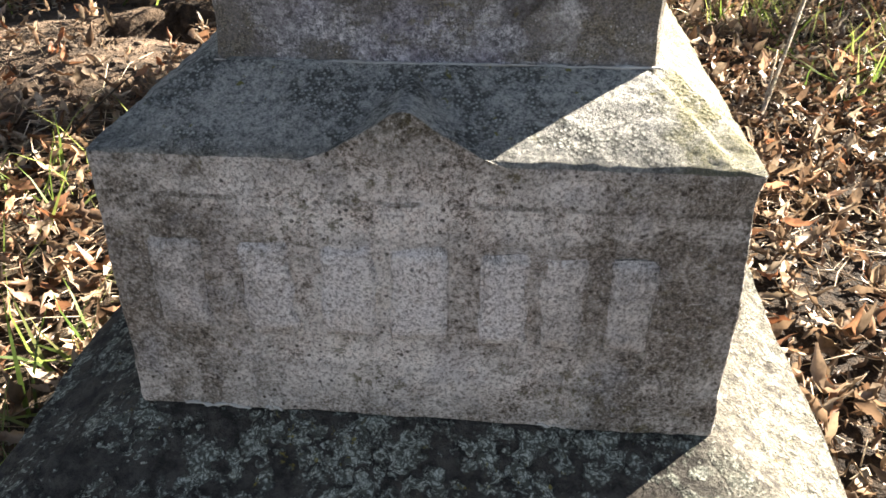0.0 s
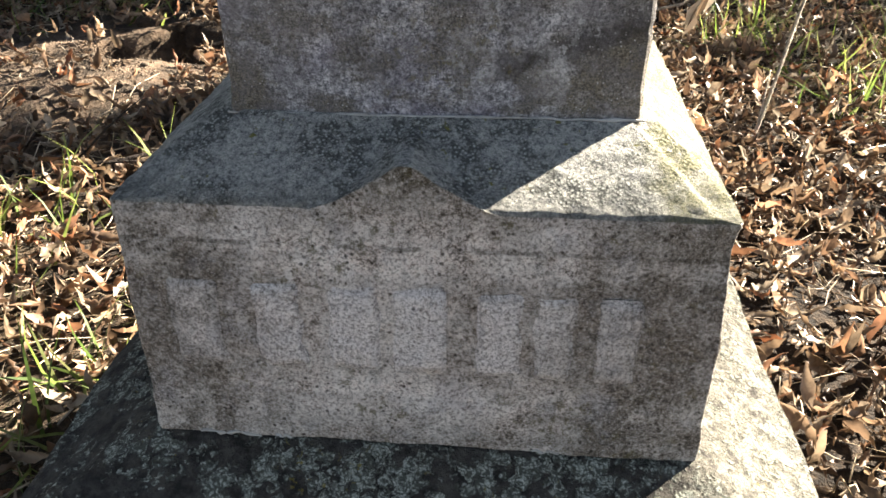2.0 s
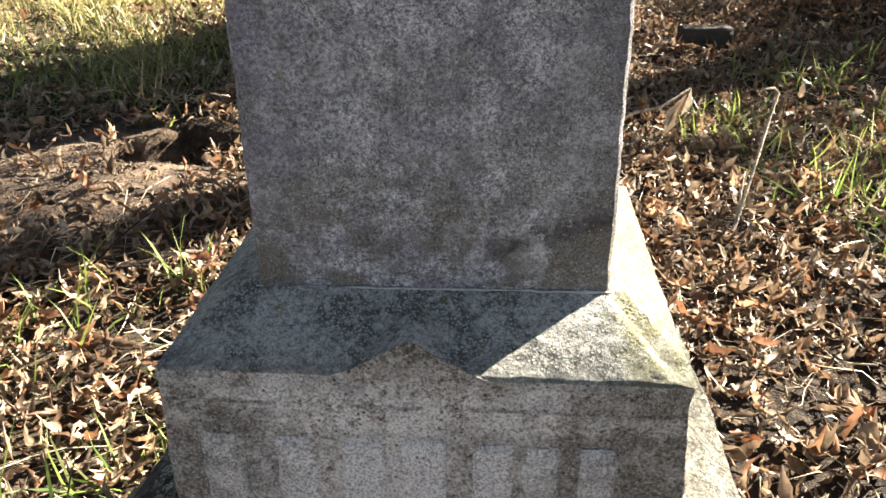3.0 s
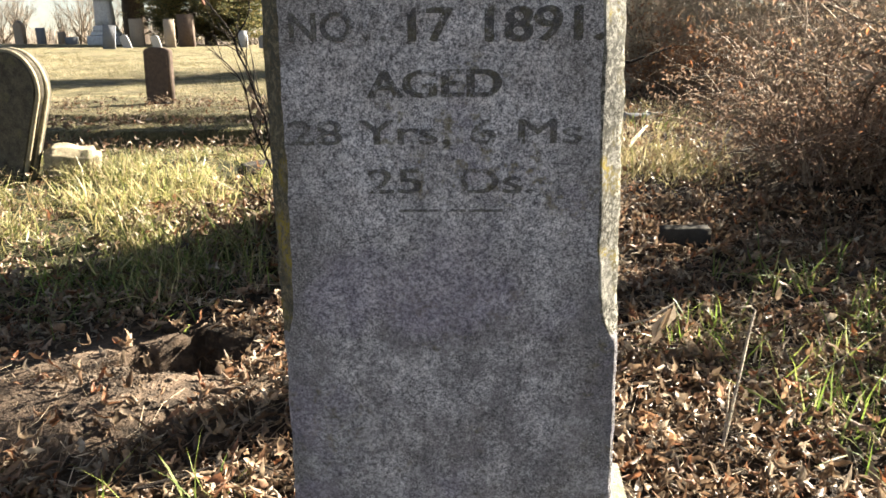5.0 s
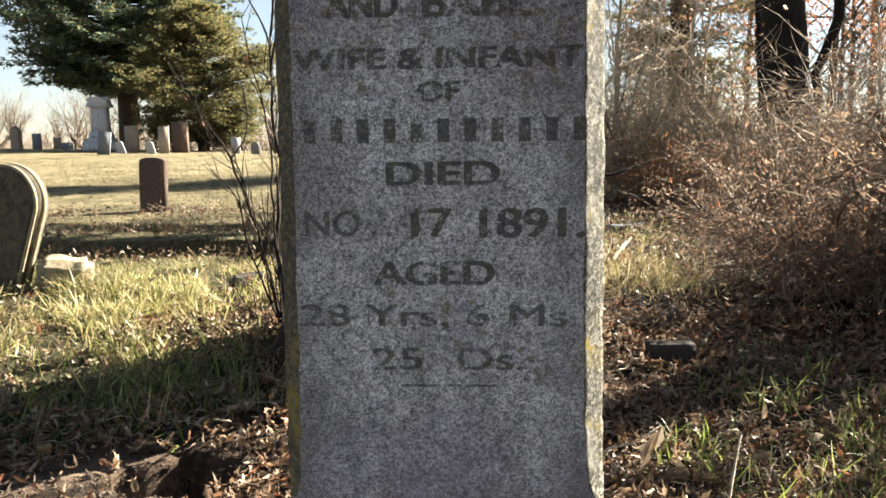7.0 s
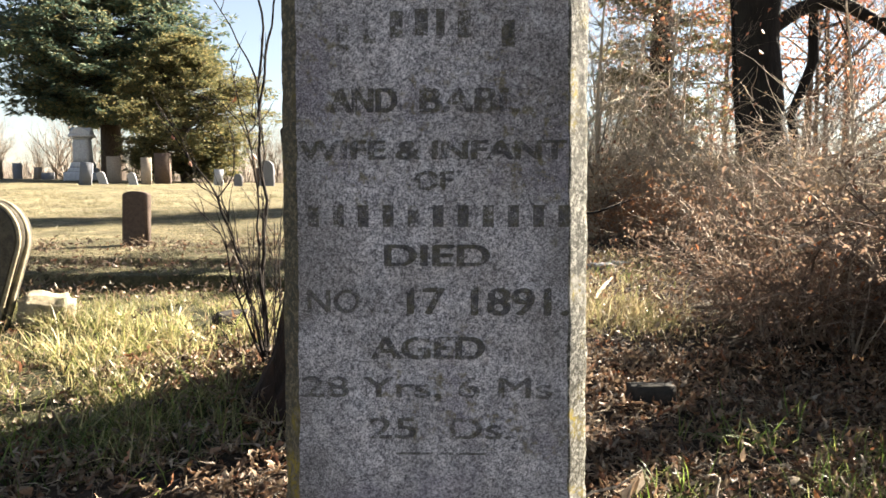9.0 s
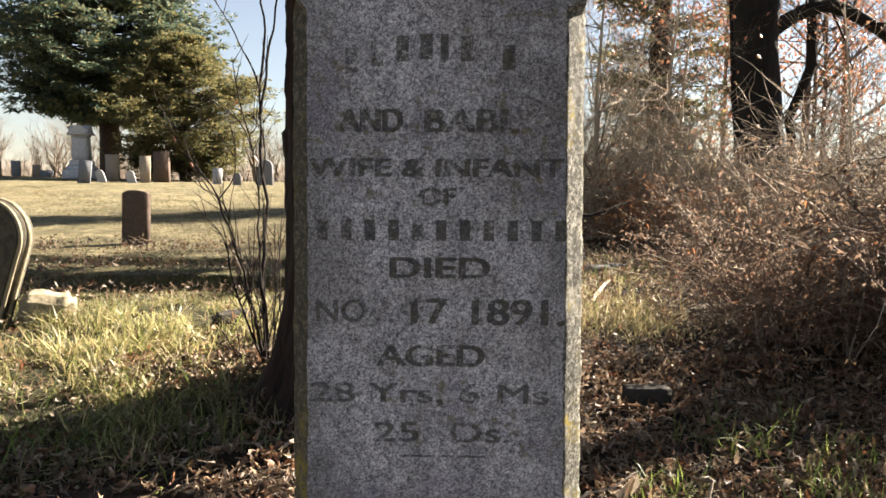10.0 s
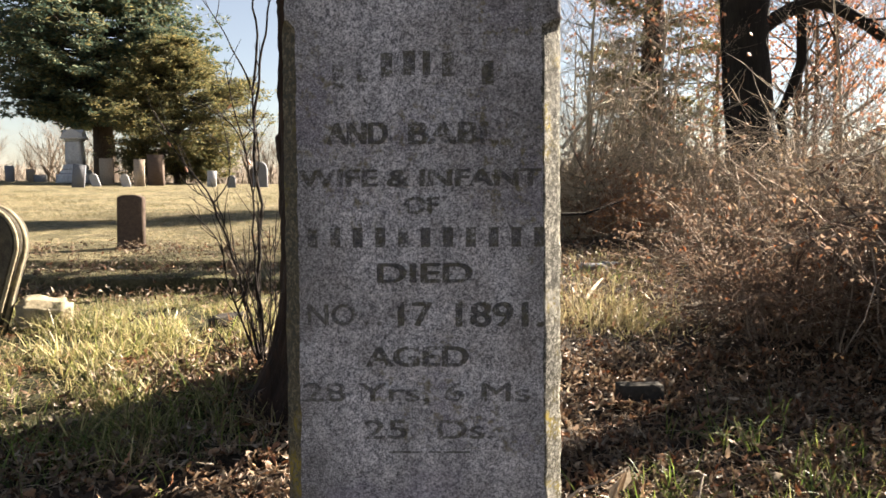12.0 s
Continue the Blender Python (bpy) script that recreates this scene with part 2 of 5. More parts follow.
    c = k.mix(k.math("MULTIPLY", k.step(crystal, 0.56, 0.63), 0.45), c, (0.92, 0.88, 0.85))
    k.colour(c).bump((patch, 0.004), (mid, 0.003), (fine, 0.002))
    return k.m


def stone_cap():
    """Upward faces of the die: blue-grey, crusted with lichen."""
    k = Mat("lichen_crusted_marble", 0.95)
    fine, mid = k.noise(450, 4, 0.8), k.noise(170, 6, 0.8)
    c = k.ramp(k.math("ADD", k.math("MULTIPLY", mid, 0.6), k.math("MULTIPLY", fine, 0.4)),
               (0.42, (0.11, 0.112, 0.112)), (0.49, (0.29, 0.29, 0.275)), (0.57, (0.47, 0.46, 0.415)))
    grain = k.cells(300)
    crust_or_sunlit = k.math("MULTIPLY", k.step(k.noise(15, 6, 0.75), 0.5, 0.58), k.step(k.noise(110, 5, 0.7), 0.38, 0.52))
    c = k.mix(k.math("MULTIPLY", crust_or_sunlit, 0.85), c, k.ramp(grain, (0.12, (0.56, 0.57, 0.52)), (0.3, (0.26, 0.27, 0.25)), (0.5, (0.06, 0.062, 0.056))))
    c = k.mix(k.math("MULTIPLY", k.step(k.noise(130, 5), 0.6, 0.68), k.step(k.noise(20, 2), 0.55, 0.66)), c, (0.16, 0.15, 0.04))
    c = k.mix(k.math("MULTIPLY", k.step(k.math("ADD", k.axis(0), k.math("MULTIPLY", k.noise(18, 4), 0.05)), 0.2, 0.225), k.step(k.noise(60, 6, 0.75), 0.38, 0.56, 0.45, 0.95)), c, k.ramp(fine, (0.42, (0.09, 0.09, 0.045)), (0.58, (0.24, 0.23, 0.145))))
    brim = k.math("MULTIPLY", k.step(k.math("ADD", k.axis(2), k.math("MULTIPLY", k.noise(30, 4), 0.016)), 0.754, 0.74), k.step(k.noise(150, 5, 0.8), 0.4, 0.52))
    c = k.mix(k.math("MULTIPLY", brim, 0.5), c, (0.1, 0.1, 0.09))
    k.colour(c).bump((k.noise(60, 6, 0.75), 0.006), (mid, 0.003), (k.math("MULTIPLY", k.math("SUBTRACT", 0.6, grain), crust_or_sunlit), 0.003), (fine, 0.0015))
    return k.m


def stone_plinth():
    """Dark weathered stone with pale rosettes of lichen."""
    k = Mat("dark_lichened_stone", 0.93)
    fine, mid = k.noise(330, 5, 0.7), k.noise(60, 6, 0.7)
    c = k.ramp(mid, (0.4, (0.014, 0.0125, 0.011)), (0.6, (0.062, 0.056, 0.048)))
    warp = k.node("ShaderNodeMix")
    warp.data_type = "VECTOR"
    warp.inputs[0].default_value = 0.03
    k.l.new(k.co, warp.inputs[4])
    nz = k.node("ShaderNodeTexNoise", Vector=k.co, Scale=70.0, Detail=5.0)
    k.l.new(nz.outputs["Color"], warp.inputs[5])
    v = warp.outputs[1]
    lobes = k.cells(260, v)
    ros = k.math("MULTIPLY", k.step(k.cells(62, v), 0.64, 0.5), k.step(k.noise(12, 5, 0.65), 0.47, 0.52))
    small = k.math("MULTIPLY", k.step(k.cells(120, v), 0.5, 0.38), k.step(k.noise(20, 4, 0.7), 0.5, 0.56))
    lich = k.math("MULTIPLY", k.math("MAXIMUM", ros, small), k.step(k.noise(170, 4, 0.8), 0.36, 0.44))
    c = k.mix(lich, c, k.ramp(lobes, (0.12, (0.44, 0.45, 0.39)), (0.4, (0.23, 0.245, 0.21)), (0.65, (0.07, 0.074, 0.06))))
    # eastern slope painted paler, as a grey-buff crust, to stand for sunlight
    crust_or_sunlit = k.math("MULTIPLY", k.step(k.math("ADD", k.axis(0), k.math("MULTIPLY", k.noise(8, 4), 0.1)), 0.27, 0.33), k.step(k.noise(70, 6, 0.8), 0.4, 0.52, 0, 0.8))
    c = k.mix(crust_or_sunlit, c, k.ramp(k.math("ADD", k.math("MULTIPLY", fine, 0.4), k.math("MULTIPLY", k.noise(46, 7, 0.8), 0.6)), (0.4, (0.035, 0.033, 0.027)), (0.5, (0.135, 0.127, 0.105)), (0.6, (0.29, 0.275, 0.225))))
    c = k.mix(k.math("MULTIPLY", k.step(k.noise(110, 5), 0.6, 0.68), k.step(k.noise(13, 2), 0.55, 0.66)), c, (0.2, 0.16, 0.03))
    k.colour(c).bump((mid, 0.006), (lich, 0.003), (fine, 0.002))
    return k.m


def plain_stone(name, base, var=0.5, moss=False):
    k = Mat(name, 0.93)
    mid, fine = k.noise(14, 6, 0.7), k.noise(90, 5, 0.7)
    c = k.ramp(k.math("ADD", k.math("MULTIPLY", mid, 0.6), k.math("MULTIPLY", fine, 0.4)),
               (0.35, tuple(v * (1 - var) for v in base)), (0.62, tuple(min(1, v * (1 + 0.5 * var)) for v in base)))
    if moss:
        c = k.mix(k.step(k.noise(5, 4), 0.55, 0.68, 0, 0.6), c, (0.13, 0.12, 0.06))
    k.colour(c).bump((mid, 0.01), (fine, 0.003))
    return k.m


def bark(name, base, vertical=0.25, scale=16.0, mixed=None):
    k = Mat(name, 0.95)
    v = k.stretch(1, 1, vertical)
    ridg = k.noise(scale, 6, 0.65, v, 0.6)
    c = k.ramp(ridg, (0.36, tuple(0.35 * b for b in base)), (0.55, base), (0.7, tuple(1.5 * b for b in base)))
    if mixed:
        c = k.mix(k.n.new("ShaderNodeObjectInfo").outputs["Random"], c, mixed)
        isl = k.island()
        c = k.mix(k.step(isl, 0.5, 0.05, 0, 0.85), c, tuple(0.2 * p for p in base))
        c = k.mix(k.step(isl, 0.7, 1.0, 0, 0.6), c, (0.55, 0.48, 0.39))
    c = k.mix(k.step(k.noise(4, 3), 0.5, 0.7, 0, 0.4), c, (1.1 * base[0], 1.2 * base[1], 1.0 * base[2]))
    k.colour(c).bump((ridg, 0.03), (k.noise(scale * 5, 4), 0.006))
    return k.m


def thin_stuff(name, *cols, share=0.4, scale=60.0, rough=0.42, sheen=0.55):
    """Leaves, needles, blades: a colour picked per piece."""
    k = Mat(name, rough)
    k.b.inputs["Specular IOR Level"].default_value = sheen
    step = 1.0 / max(1, len(cols) - 1)
    c = k.ramp(k.island(), *[(i * step, col) for i, col in enumerate(cols)])
    c = k.mix(k.step(k.noise(scale, 3), 0.4, 0.7, 0, 0.45), c, tuple(0.45 * v for v in cols[0]))
    k.colour(c).thin(c, share)
    return k.m


def ground_material():
    k = Mat("leaf_soil_and_turf", 0.97)
    x, y = k.axis(0), k.axis(1)
    fine, mid, big = k.noise(70, 6, 0.75), k.noise(11, 6, 0.7), k.noise(0.6, 4, 0.6)
    soil = k.ramp(mid, (0.36, (0.02, 0.0145, 0.01)), (0.46, (0.082, 0.058, 0.04)), (0.6, (0.17, 0.12, 0.083)))
    litter = k.ramp(k.noise(36, 5, 0.7), (0.38, (0.009, 0.006, 0.004)), (0.5, (0.026, 0.017, 0.0105)), (0.63, (0.075, 0.05, 0.031)))
    turf = k.ramp(k.noise(26, 6, 0.75), (0.38, (0.00896, 0.0115, 0.00384)), (0.5, (0.0288, 0.032, 0.0115)), (0.64, (0.102, 0.0896, 0.0384)))
    straw = k.ramp(k.noise(9, 7, 0.8), (0.4, (0.05, 0.044, 0.02)), (0.5, (0.16, 0.135, 0.066)), (0.6, (0.32, 0.265, 0.15)))
    straw = k.mix(k.step(k.noise(1.3, 5, 0.7), 0.48, 0.62, 0, 0.65), straw, k.ramp(k.noise(30, 5, 0.7), (0.4, (0.032, 0.0256, 0.0128)), (0.6, (0.128, 0.096, 0.0512))))
    wobble = k.math("MULTIPLY", k.math("SUBTRACT", k.noise(1.1, 4), 0.5), 1.6)
    # litter round the monument and under the thicket, turf to the north-west, straw lawn beyond
    west = k.step(k.math("ADD", k.math("SUBTRACT", x, k.math("MULTIPLY", y, 0.11)), wobble), -0.5, -1.4)
    c = k.mix(k.math("MULTIPLY", west, k.step(k.math("ADD", y, k.math("MULTIPLY", wobble, 0.5)), 2.65, 3.05)), litter, turf)
    lawn = k.step(k.math("ADD", k.math("SUBTRACT", y, k.math("MULTIPLY", x, 0.9)), k.math("MULTIPLY", wobble, 2.0)), 8.0, 12.0)
    c = k.mix(lawn, c, straw)
    c = k.mix(k.step(big, 0.5, 0.7, 0, 0.3), c, (0.14, 0.11, 0.06))
    dx, dy = k.math("ADD", x, 1.5), k.math("SUBTRACT", y, 1.85)
    d = k.math("SQRT", k.math("ADD", k.math("MULTIPLY", k.math("MULTIPLY", dx, dx), 0.7), k.math("MULTIPLY", dy, dy)), 0.0)
    c = k.mix(k.step(k.math("ADD", d, k.math("MULTIPLY", wobble, 0.25)), 0.75, 0.35), c, soil)
    tuss = k.noise(3.2, 6, 0.75)
    c = k.mix(k.math("MULTIPLY", lawn, k.step(k.noise(0.8, 6, 0.75), 0.47, 0.58, 0, 0.75)), c, k.ramp(k.noise(14, 5, 0.7), (0.4, (0.028, 0.031, 0.012)), (0.6, (0.12, 0.1, 0.045))))
    c = k.mix(k.math("MULTIPLY", lawn, k.step(tuss, 0.5, 0.62, 0, 0.55)), c, (0.075, 0.066, 0.03))
    k.colour(c).bump((tuss, 0.12), (mid, 0.03), (fine, 0.01))
    return k.m


M_SHAFT, M_LETTER = stone_shaft("weathered_marble_shaft"), stone_shaft("stained_lettering", 0.86)
M_FAINT, M_WORN = stone_shaft("half_worn_lettering", 0.83), stone_shaft("nearly_worn_lettering", 0.76)
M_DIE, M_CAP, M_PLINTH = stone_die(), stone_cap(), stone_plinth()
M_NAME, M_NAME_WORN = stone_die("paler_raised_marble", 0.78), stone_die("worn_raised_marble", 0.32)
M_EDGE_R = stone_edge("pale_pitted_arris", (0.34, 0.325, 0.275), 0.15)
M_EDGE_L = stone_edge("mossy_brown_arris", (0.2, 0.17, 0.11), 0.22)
M_BAR_SIDE = stone_edge("darker_marble_edge", (0.34, 0.31, 0.285), 0.0)
M_MORTAR = plain_stone("pale_mortar", (0.4, 0.39, 0.37), 0.4)
M_TOMB = plain_stone("grey_lichened_slab", (0.07, 0.061, 0.045), 0.75, True)
M_CHUNK = plain_stone("buff_broken_stone", (0.25, 0.215, 0.145), 0.6, True)
M_BROWN = plain_stone("brown_sandstone", (0.085, 0.06, 0.046), 0.4)
M_GREY = plain_stone("pale_grey_marble", (0.34, 0.34, 0.35), 0.4)
M_PALE = plain_stone("pale_blue_grey_marble", (0.42, 0.43, 0.45), 0.4)
M_BLUE = plain_stone("blue_grey_granite", (0.15, 0.155, 0.17), 0.4)
M_TAN = plain_stone("tan_sandstone", (0.27, 0.22, 0.17), 0.4)
M_BLOCK = plain_stone("dark_footstone", (0.03, 0.026, 0.021), 0.5)
M_BARK = bark("grey_brown_bark", (0.13, 0.1, 0.075))
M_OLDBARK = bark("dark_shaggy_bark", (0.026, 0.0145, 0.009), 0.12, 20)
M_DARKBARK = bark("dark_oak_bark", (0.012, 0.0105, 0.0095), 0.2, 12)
M_CEDARBARK = bark("cedar_bark", (0.05, 0.035, 0.025))
M_TWIG = bark("bare_twig", (0.44, 0.37, 0.29), 0.3, 30)
M_TWIG_DARK = bark("dark_stem", (0.022, 0.016, 0.013), 0.3, 30)
M_BRAMBLE = bark("dark_brown_bramble", (0.3, 0.217, 0.165), 0.3, 30, (0.17, 0.114, 0.084))
M_BRUSH = bark("tan_brush_twig", (0.33, 0.268, 0.212), 0.3, 30, (0.19, 0.147, 0.112))
M_GREYBRUSH = bark("grey_tan_brush_twig", (0.52, 0.44, 0.345), 0.3, 30, (0.36, 0.295, 0.22))
M_FARWOOD = bark("grey_brown_far_twig", (0.2, 0.165, 0.135), 0.3, 30)
M_CANE = bark("pale_cane", (0.42, 0.345, 0.265), 0.3, 30, (0.3, 0.235, 0.175))
M_PALEWOOD = bark("bleached_dead_wood", (0.55, 0.47, 0.36), 0.3, 40)
M_LEAF = thin_stuff("dry_oak_leaf", (0.032, 0.018, 0.0105), (0.165, 0.1, 0.06), (0.29, 0.222, 0.15), (0.048, 0.026, 0.0145), (0.48, 0.4, 0.3), (0.22, 0.084, 0.036), (0.28, 0.195, 0.122), (0.06, 0.031, 0.017), (0.35, 0.26, 0.175), (0.12, 0.053, 0.026), share=0.3, rough=0.5, sheen=0.4)
M_GRASS = thin_stuff("green_grass", (0.03, 0.048, 0.012), (0.18, 0.215, 0.05), (0.62, 0.54, 0.28), (0.06, 0.09, 0.02), (0.64, 0.55, 0.33), (0.32, 0.33, 0.1), (0.54, 0.43, 0.24), (0.19, 0.23, 0.055), (0.36, 0.25, 0.13), (0.04, 0.062, 0.016), (0.5, 0.4, 0.22), share=0.55)
M_TUFT = thin_stuff("fresh_green_grass", (0.0408, 0.068, 0.0136), (0.15, 0.218, 0.0408), (0.272, 0.306, 0.0816), (0.0816, 0.136, 0.0272), (0.354, 0.34, 0.15), share=0.5)
M_STRAW = thin_stuff("straw_grass", (0.12, 0.09, 0.042), (0.24, 0.19, 0.09), (0.08, 0.088, 0.028), (0.36, 0.29, 0.15), share=0.35)
M_LAWNTUFT = thin_stuff("dull_lawn_tussock", (0.05, 0.052, 0.02), (0.1, 0.095, 0.04), (0.16, 0.13, 0.06), (0.06, 0.07, 0.024), share=0.35)
M_DRYTUFT = thin_stuff("dry_tuft_grass", (0.3, 0.24, 0.12), (0.46, 0.39, 0.22), (0.16, 0.19, 0.05), (0.38, 0.31, 0.17), (0.24, 0.17, 0.09), (0.5, 0.43, 0.26), share=0.4)
M_CEDAR = thin_stuff("dark_cedar_needles", (0.038, 0.072, 0.056), (0.085, 0.135, 0.1), (0.15, 0.18, 0.11), (0.27, 0.23, 0.1), share=0.35, scale=2, rough=0.6, sheen=0.25)
M_CEDAR2 = thin_stuff("olive_cedar_needles", (0.05, 0.068, 0.038), (0.13, 0.13, 0.054), (0.34, 0.265, 0.11), (0.07, 0.09, 0.046), (0.21, 0.18, 0.074), share=0.45, scale=2, rough=0.6, sheen=0.25)
M_REDLEAF = thin_stuff("russet_hanging_leaf", (0.22, 0.08, 0.04), (0.32, 0.13, 0.065), (0.28, 0.17, 0.1), share=0.5)
M_BRUSHLEAF = thin_stuff("withered_brush_leaf", (0.1, 0.065, 0.038), (0.23, 0.155, 0.092), (0.38, 0.29, 0.185), (0.28, 0.17, 0.09), (0.15, 0.1, 0.06), share=0.45, rough=0.6, sheen=0.3)
M_DARKLEAF = thin_stuff("dark_withered_leaf", (0.075, 0.05, 0.036), (0.155, 0.105, 0.075), (0.25, 0.178, 0.13), (0.11, 0.074, 0.052), (0.2, 0.142, 0.102), (0.34, 0.268, 0.205), (0.14, 0.094, 0.067), (0.2, 0.13, 0.09), (0.15, 0.098, 0.068), (0.38, 0.14, 0.055), share=0.5, rough=0.6, sheen=0.3)
M_RUSTLEAF = thin_stuff("rusty_withered_leaf", (0.16, 0.075, 0.035), (0.32, 0.145, 0.065), (0.2, 0.095, 0.045), (0.4, 0.22, 0.11), share=0.45, rough=0.6, sheen=0.3)
M_STEM = thin_stuff("dry_stem", (0.5, 0.4, 0.26), (0.28, 0.2, 0.13), (0.62, 0.52, 0.38), (0.18, 0.12, 0.08), share=0.1)
M_GROUND = ground_material()
M_SOIL = plain_stone("crumbly_soil", (0.095, 0.072, 0.052), 0.5)


# ---- mesh helpers ----
class Shape:
    """Vertices and faces gathered into one mesh."""

    def __init__(self):
        self.v, self.f, self.mi = [], [], []

    def tube(self, pts, radii, sides=5, mat=0, rough=0.0):
        base = len(self.v)
        side = Vector((1, 0, 0))
        for i, (p, r) in enumerate(zip(pts, radii)):
            a, b = pts[max(0, i - 1)], pts[min(len(pts) - 1, i + 1)]
            t = (b - a).normalized()
            side = side - t * side.dot(t)
            side = side.normalized() if side.length > 1e-4 else t.orthogonal().normalized()
            up = t.cross(side)
            for s in range(sides):
                ang = 2 * math.pi * s / sides
                d = side * math.cos(ang) + up * math.sin(ang)
                q = p + d * r
                if rough:
                    q = q + d * r * rough * noise.noise(q * (1.6 / max(r, 0.05)) * 0.5)
                self.v.append(q)
        for i in range(len(pts) - 1):
            for s in range(sides):
                a, b = base + i * sides + s, base + i * sides + (s + 1) % sides
                self.f.append((a, b, b + sides, a + sides))
                self.mi.append(mat)
        self.f.append(tuple(base + len(pts) * sides - sides + s for s in range(sides)))
        self.mi.append(mat)
        return self

    def leaf(self, p, d, up, length, width, mat=0, curl=0.2):
        side = d.cross(up)
        side = side.normalized() if side.length > 1e-5 else Vector((1, 0, 0))
        n = side.cross(d).normalized()
        b = len(self.v)
        self.v += [p, p + d * length * 0.45 + side * width / 2 + n * curl * width, p + d * length - n * curl * length * 0.5,
                   p + d * length * 0.5 - side * width / 2 + n * curl * width]
        self.f += [(b, b + 1, b + 2), (b, b + 2, b + 3)]
        self.mi += [mat, mat]

    def mesh(self, name, mats, smooth=True):
        me = bpy.data.meshes.new(name)
        me.from_pydata([tuple(v) for v in self.v], [], self.f)
        for m in mats:
            me.materials.append(m)
        me.polygons.foreach_set("material_index", self.mi)
        me.polygons.foreach_set("use_smooth", [smooth] * len(self.f))
        me.update()
        return me


def part(name, me, parent=None, label="", at=None, kind=""):
    """One mesh object, under a thing or a part."""
    ob = new(name, me)
    if parent:
        ob.parent = parent
    if at:
        ob.matrix_basis = at
    return tagged(ob, label=label, kind=kind)


def bm_mesh(bm, name, *mats):
    me = bpy.data.meshes.new(name)
    bm.to_mesh(me)
    bm.free()
    for m in mats:
        me.materials.append(m)
    return me


def empty(name, at, label, category, group="", kind=""):
    ob = new(name)
    ob.matrix_basis = at
    ob.empty_display_size = 0.1
    return tagged(ob, label, category, group, kind)


def block(sx, sy, sz, bevel=0.01, cuts=6, wear=0.003, freq=9.0, taper=0.0, seed=0.0):
    """A worn stone block standing on z = 0."""
    bm = bmesh.new()
    bmesh.ops.create_cube(bm, size=1.0)
    for v in bm.verts:
        k = 1 - taper if v.co.z > 0 else 1
        v.co = Vector((v.co.x * sx * k, v.co.y * sy * k, (v.co.z + 0.5) * sz))
    bmesh.ops.bevel(bm, geom=bm.edges[:], offset=bevel, segments=2, affect="EDGES")
    if cuts:
        bmesh.ops.subdivide_edges(bm, edges=[e for e in bm.edges if e.calc_length() > bevel * 3], cuts=cuts, use_grid_fill=True)
    for v in bm.verts:
        q = v.co * freq + Vector((seed, seed * 2, 0))
        v.co += noise.noise_vector(q) * wear + noise.noise_vector(q * 3.1) * wear * 0.5
    for f in bm.faces:
        f.smooth = True
    return bm


def ground_z(x, y):
    """The height of the ground: a slope up to the north that flattens into a lawn with a crest."""
    if y < 6:
        z = 0.08 * max(y, -1.0)
    else:
        z = 0.48 + 0.008 * (min(y, 44) - 6) - 0.0195 * max(-60.0, min(0.0, x)) * min(1.0, (y - 6) / 16)
    if y > 44:
        z -= 0.03 * min(y - 44, 60)
    if y < 7:
        z -= 0.03 * max(0.0, 1 - abs(y - 6) ) ** 2
    # low sunken edges in the turf, steep side to the south
    for yb, dep, run in ((7.0, 0.17, 1.5), (8.4, 0.09, 1.0)):
        e = yb + 0.12 * noise.noise(Vector((x * 0.8, yb, 0))) + 0.05 * noise.noise(Vector((x * 4, yb, 0))) - y
        if -0.07 < e < run and x < 0.2:
            z -= dep * min(1.0, (e + 0.07) / 0.07) * (1 - max(0.0, e) / run) * min(1.0, (0.2 - x) / 0.6)
    near = max(0.0, 1 - math.hypot(x, y - 3) / 14)
    p = Vector((x, y, 0))
    z += near * (0.03 * noise.noise(p * 1.3) + 0.016 * noise.noise(p * 5.0) + 0.009 * noise.noise(p * 14.0))
    z += 0.05 * noise.noise(p * 0.25) * min(1.0, max(0.0, math.hypot(x, y) - 4) / 6)
    h = math.hypot((x + 1.2) / 1.25, y - 2.08) * (1 + 0.45 * noise.noise(p * 7.0) + 0.15 * noise.noise(p * 20.0))
    z -= 0.42 * max(0.0, 1 - (h / 0.2) ** 2) ** 0.45
    m = math.hypot((x + 1.52) * 0.8, y - 1.8)
    z += 0.05 * max(0.0, 1 - (m / 0.42) ** 2)
    m = math.hypot((x + 1.1) * 0.7, y - 1.78)
    z += 0.035 * max(0.0, 1 - (m / 0.25) ** 2)
    return z


# ---- ground ----
def make_ground():
    def stops(lo, hi, a, b, step):
        mid = list(np.arange(a, b, step))
        left, right, d, x = [], [], step, a
        while x > lo:
            d *= 1.16
            x -= d
            left.append(x)
        d, x = step, mid[-1]
        while x < hi:
            d *= 1.16
            x += d
            right.append(x)
        return left[::-1] + mid + right

    xs, ys = stops(-1500, 1500, -3.0, 3.0, 0.035), stops(-1500, 1500, 0.0, 9.2, 0.035)
    verts = [(x, y, ground_z(x, y)) for y in ys for x in xs]
    w = len(xs)
    faces = [(j * w + i, j * w + i + 1, j * w + w + i + 1, j * w + w + i) for j in range(len(ys) - 1) for i in range(w - 1)]
    me = bpy.data.meshes.new("ground")
    me.from_pydata(verts, [], faces)
    me.materials.append(M_GROUND)
    me.polygons.foreach_set("use_smooth", [True] * len(faces))
    return tagged(new("ground", me), "sloping cemetery ground of leaf litter, bare soil and winter turf", "ground", kind="structure")


ground = make_ground()


# ---- the monument ----
Z_DIE, Z_TOP, Z_FOOT, Z_END = 0.478, 0.733, 0.776, 1.92
monument = empty("gravestone_monument", pose(0, 0, 0), "weathered grey marble grave monument with inscribed shaft on dark plinth", "gravestone")


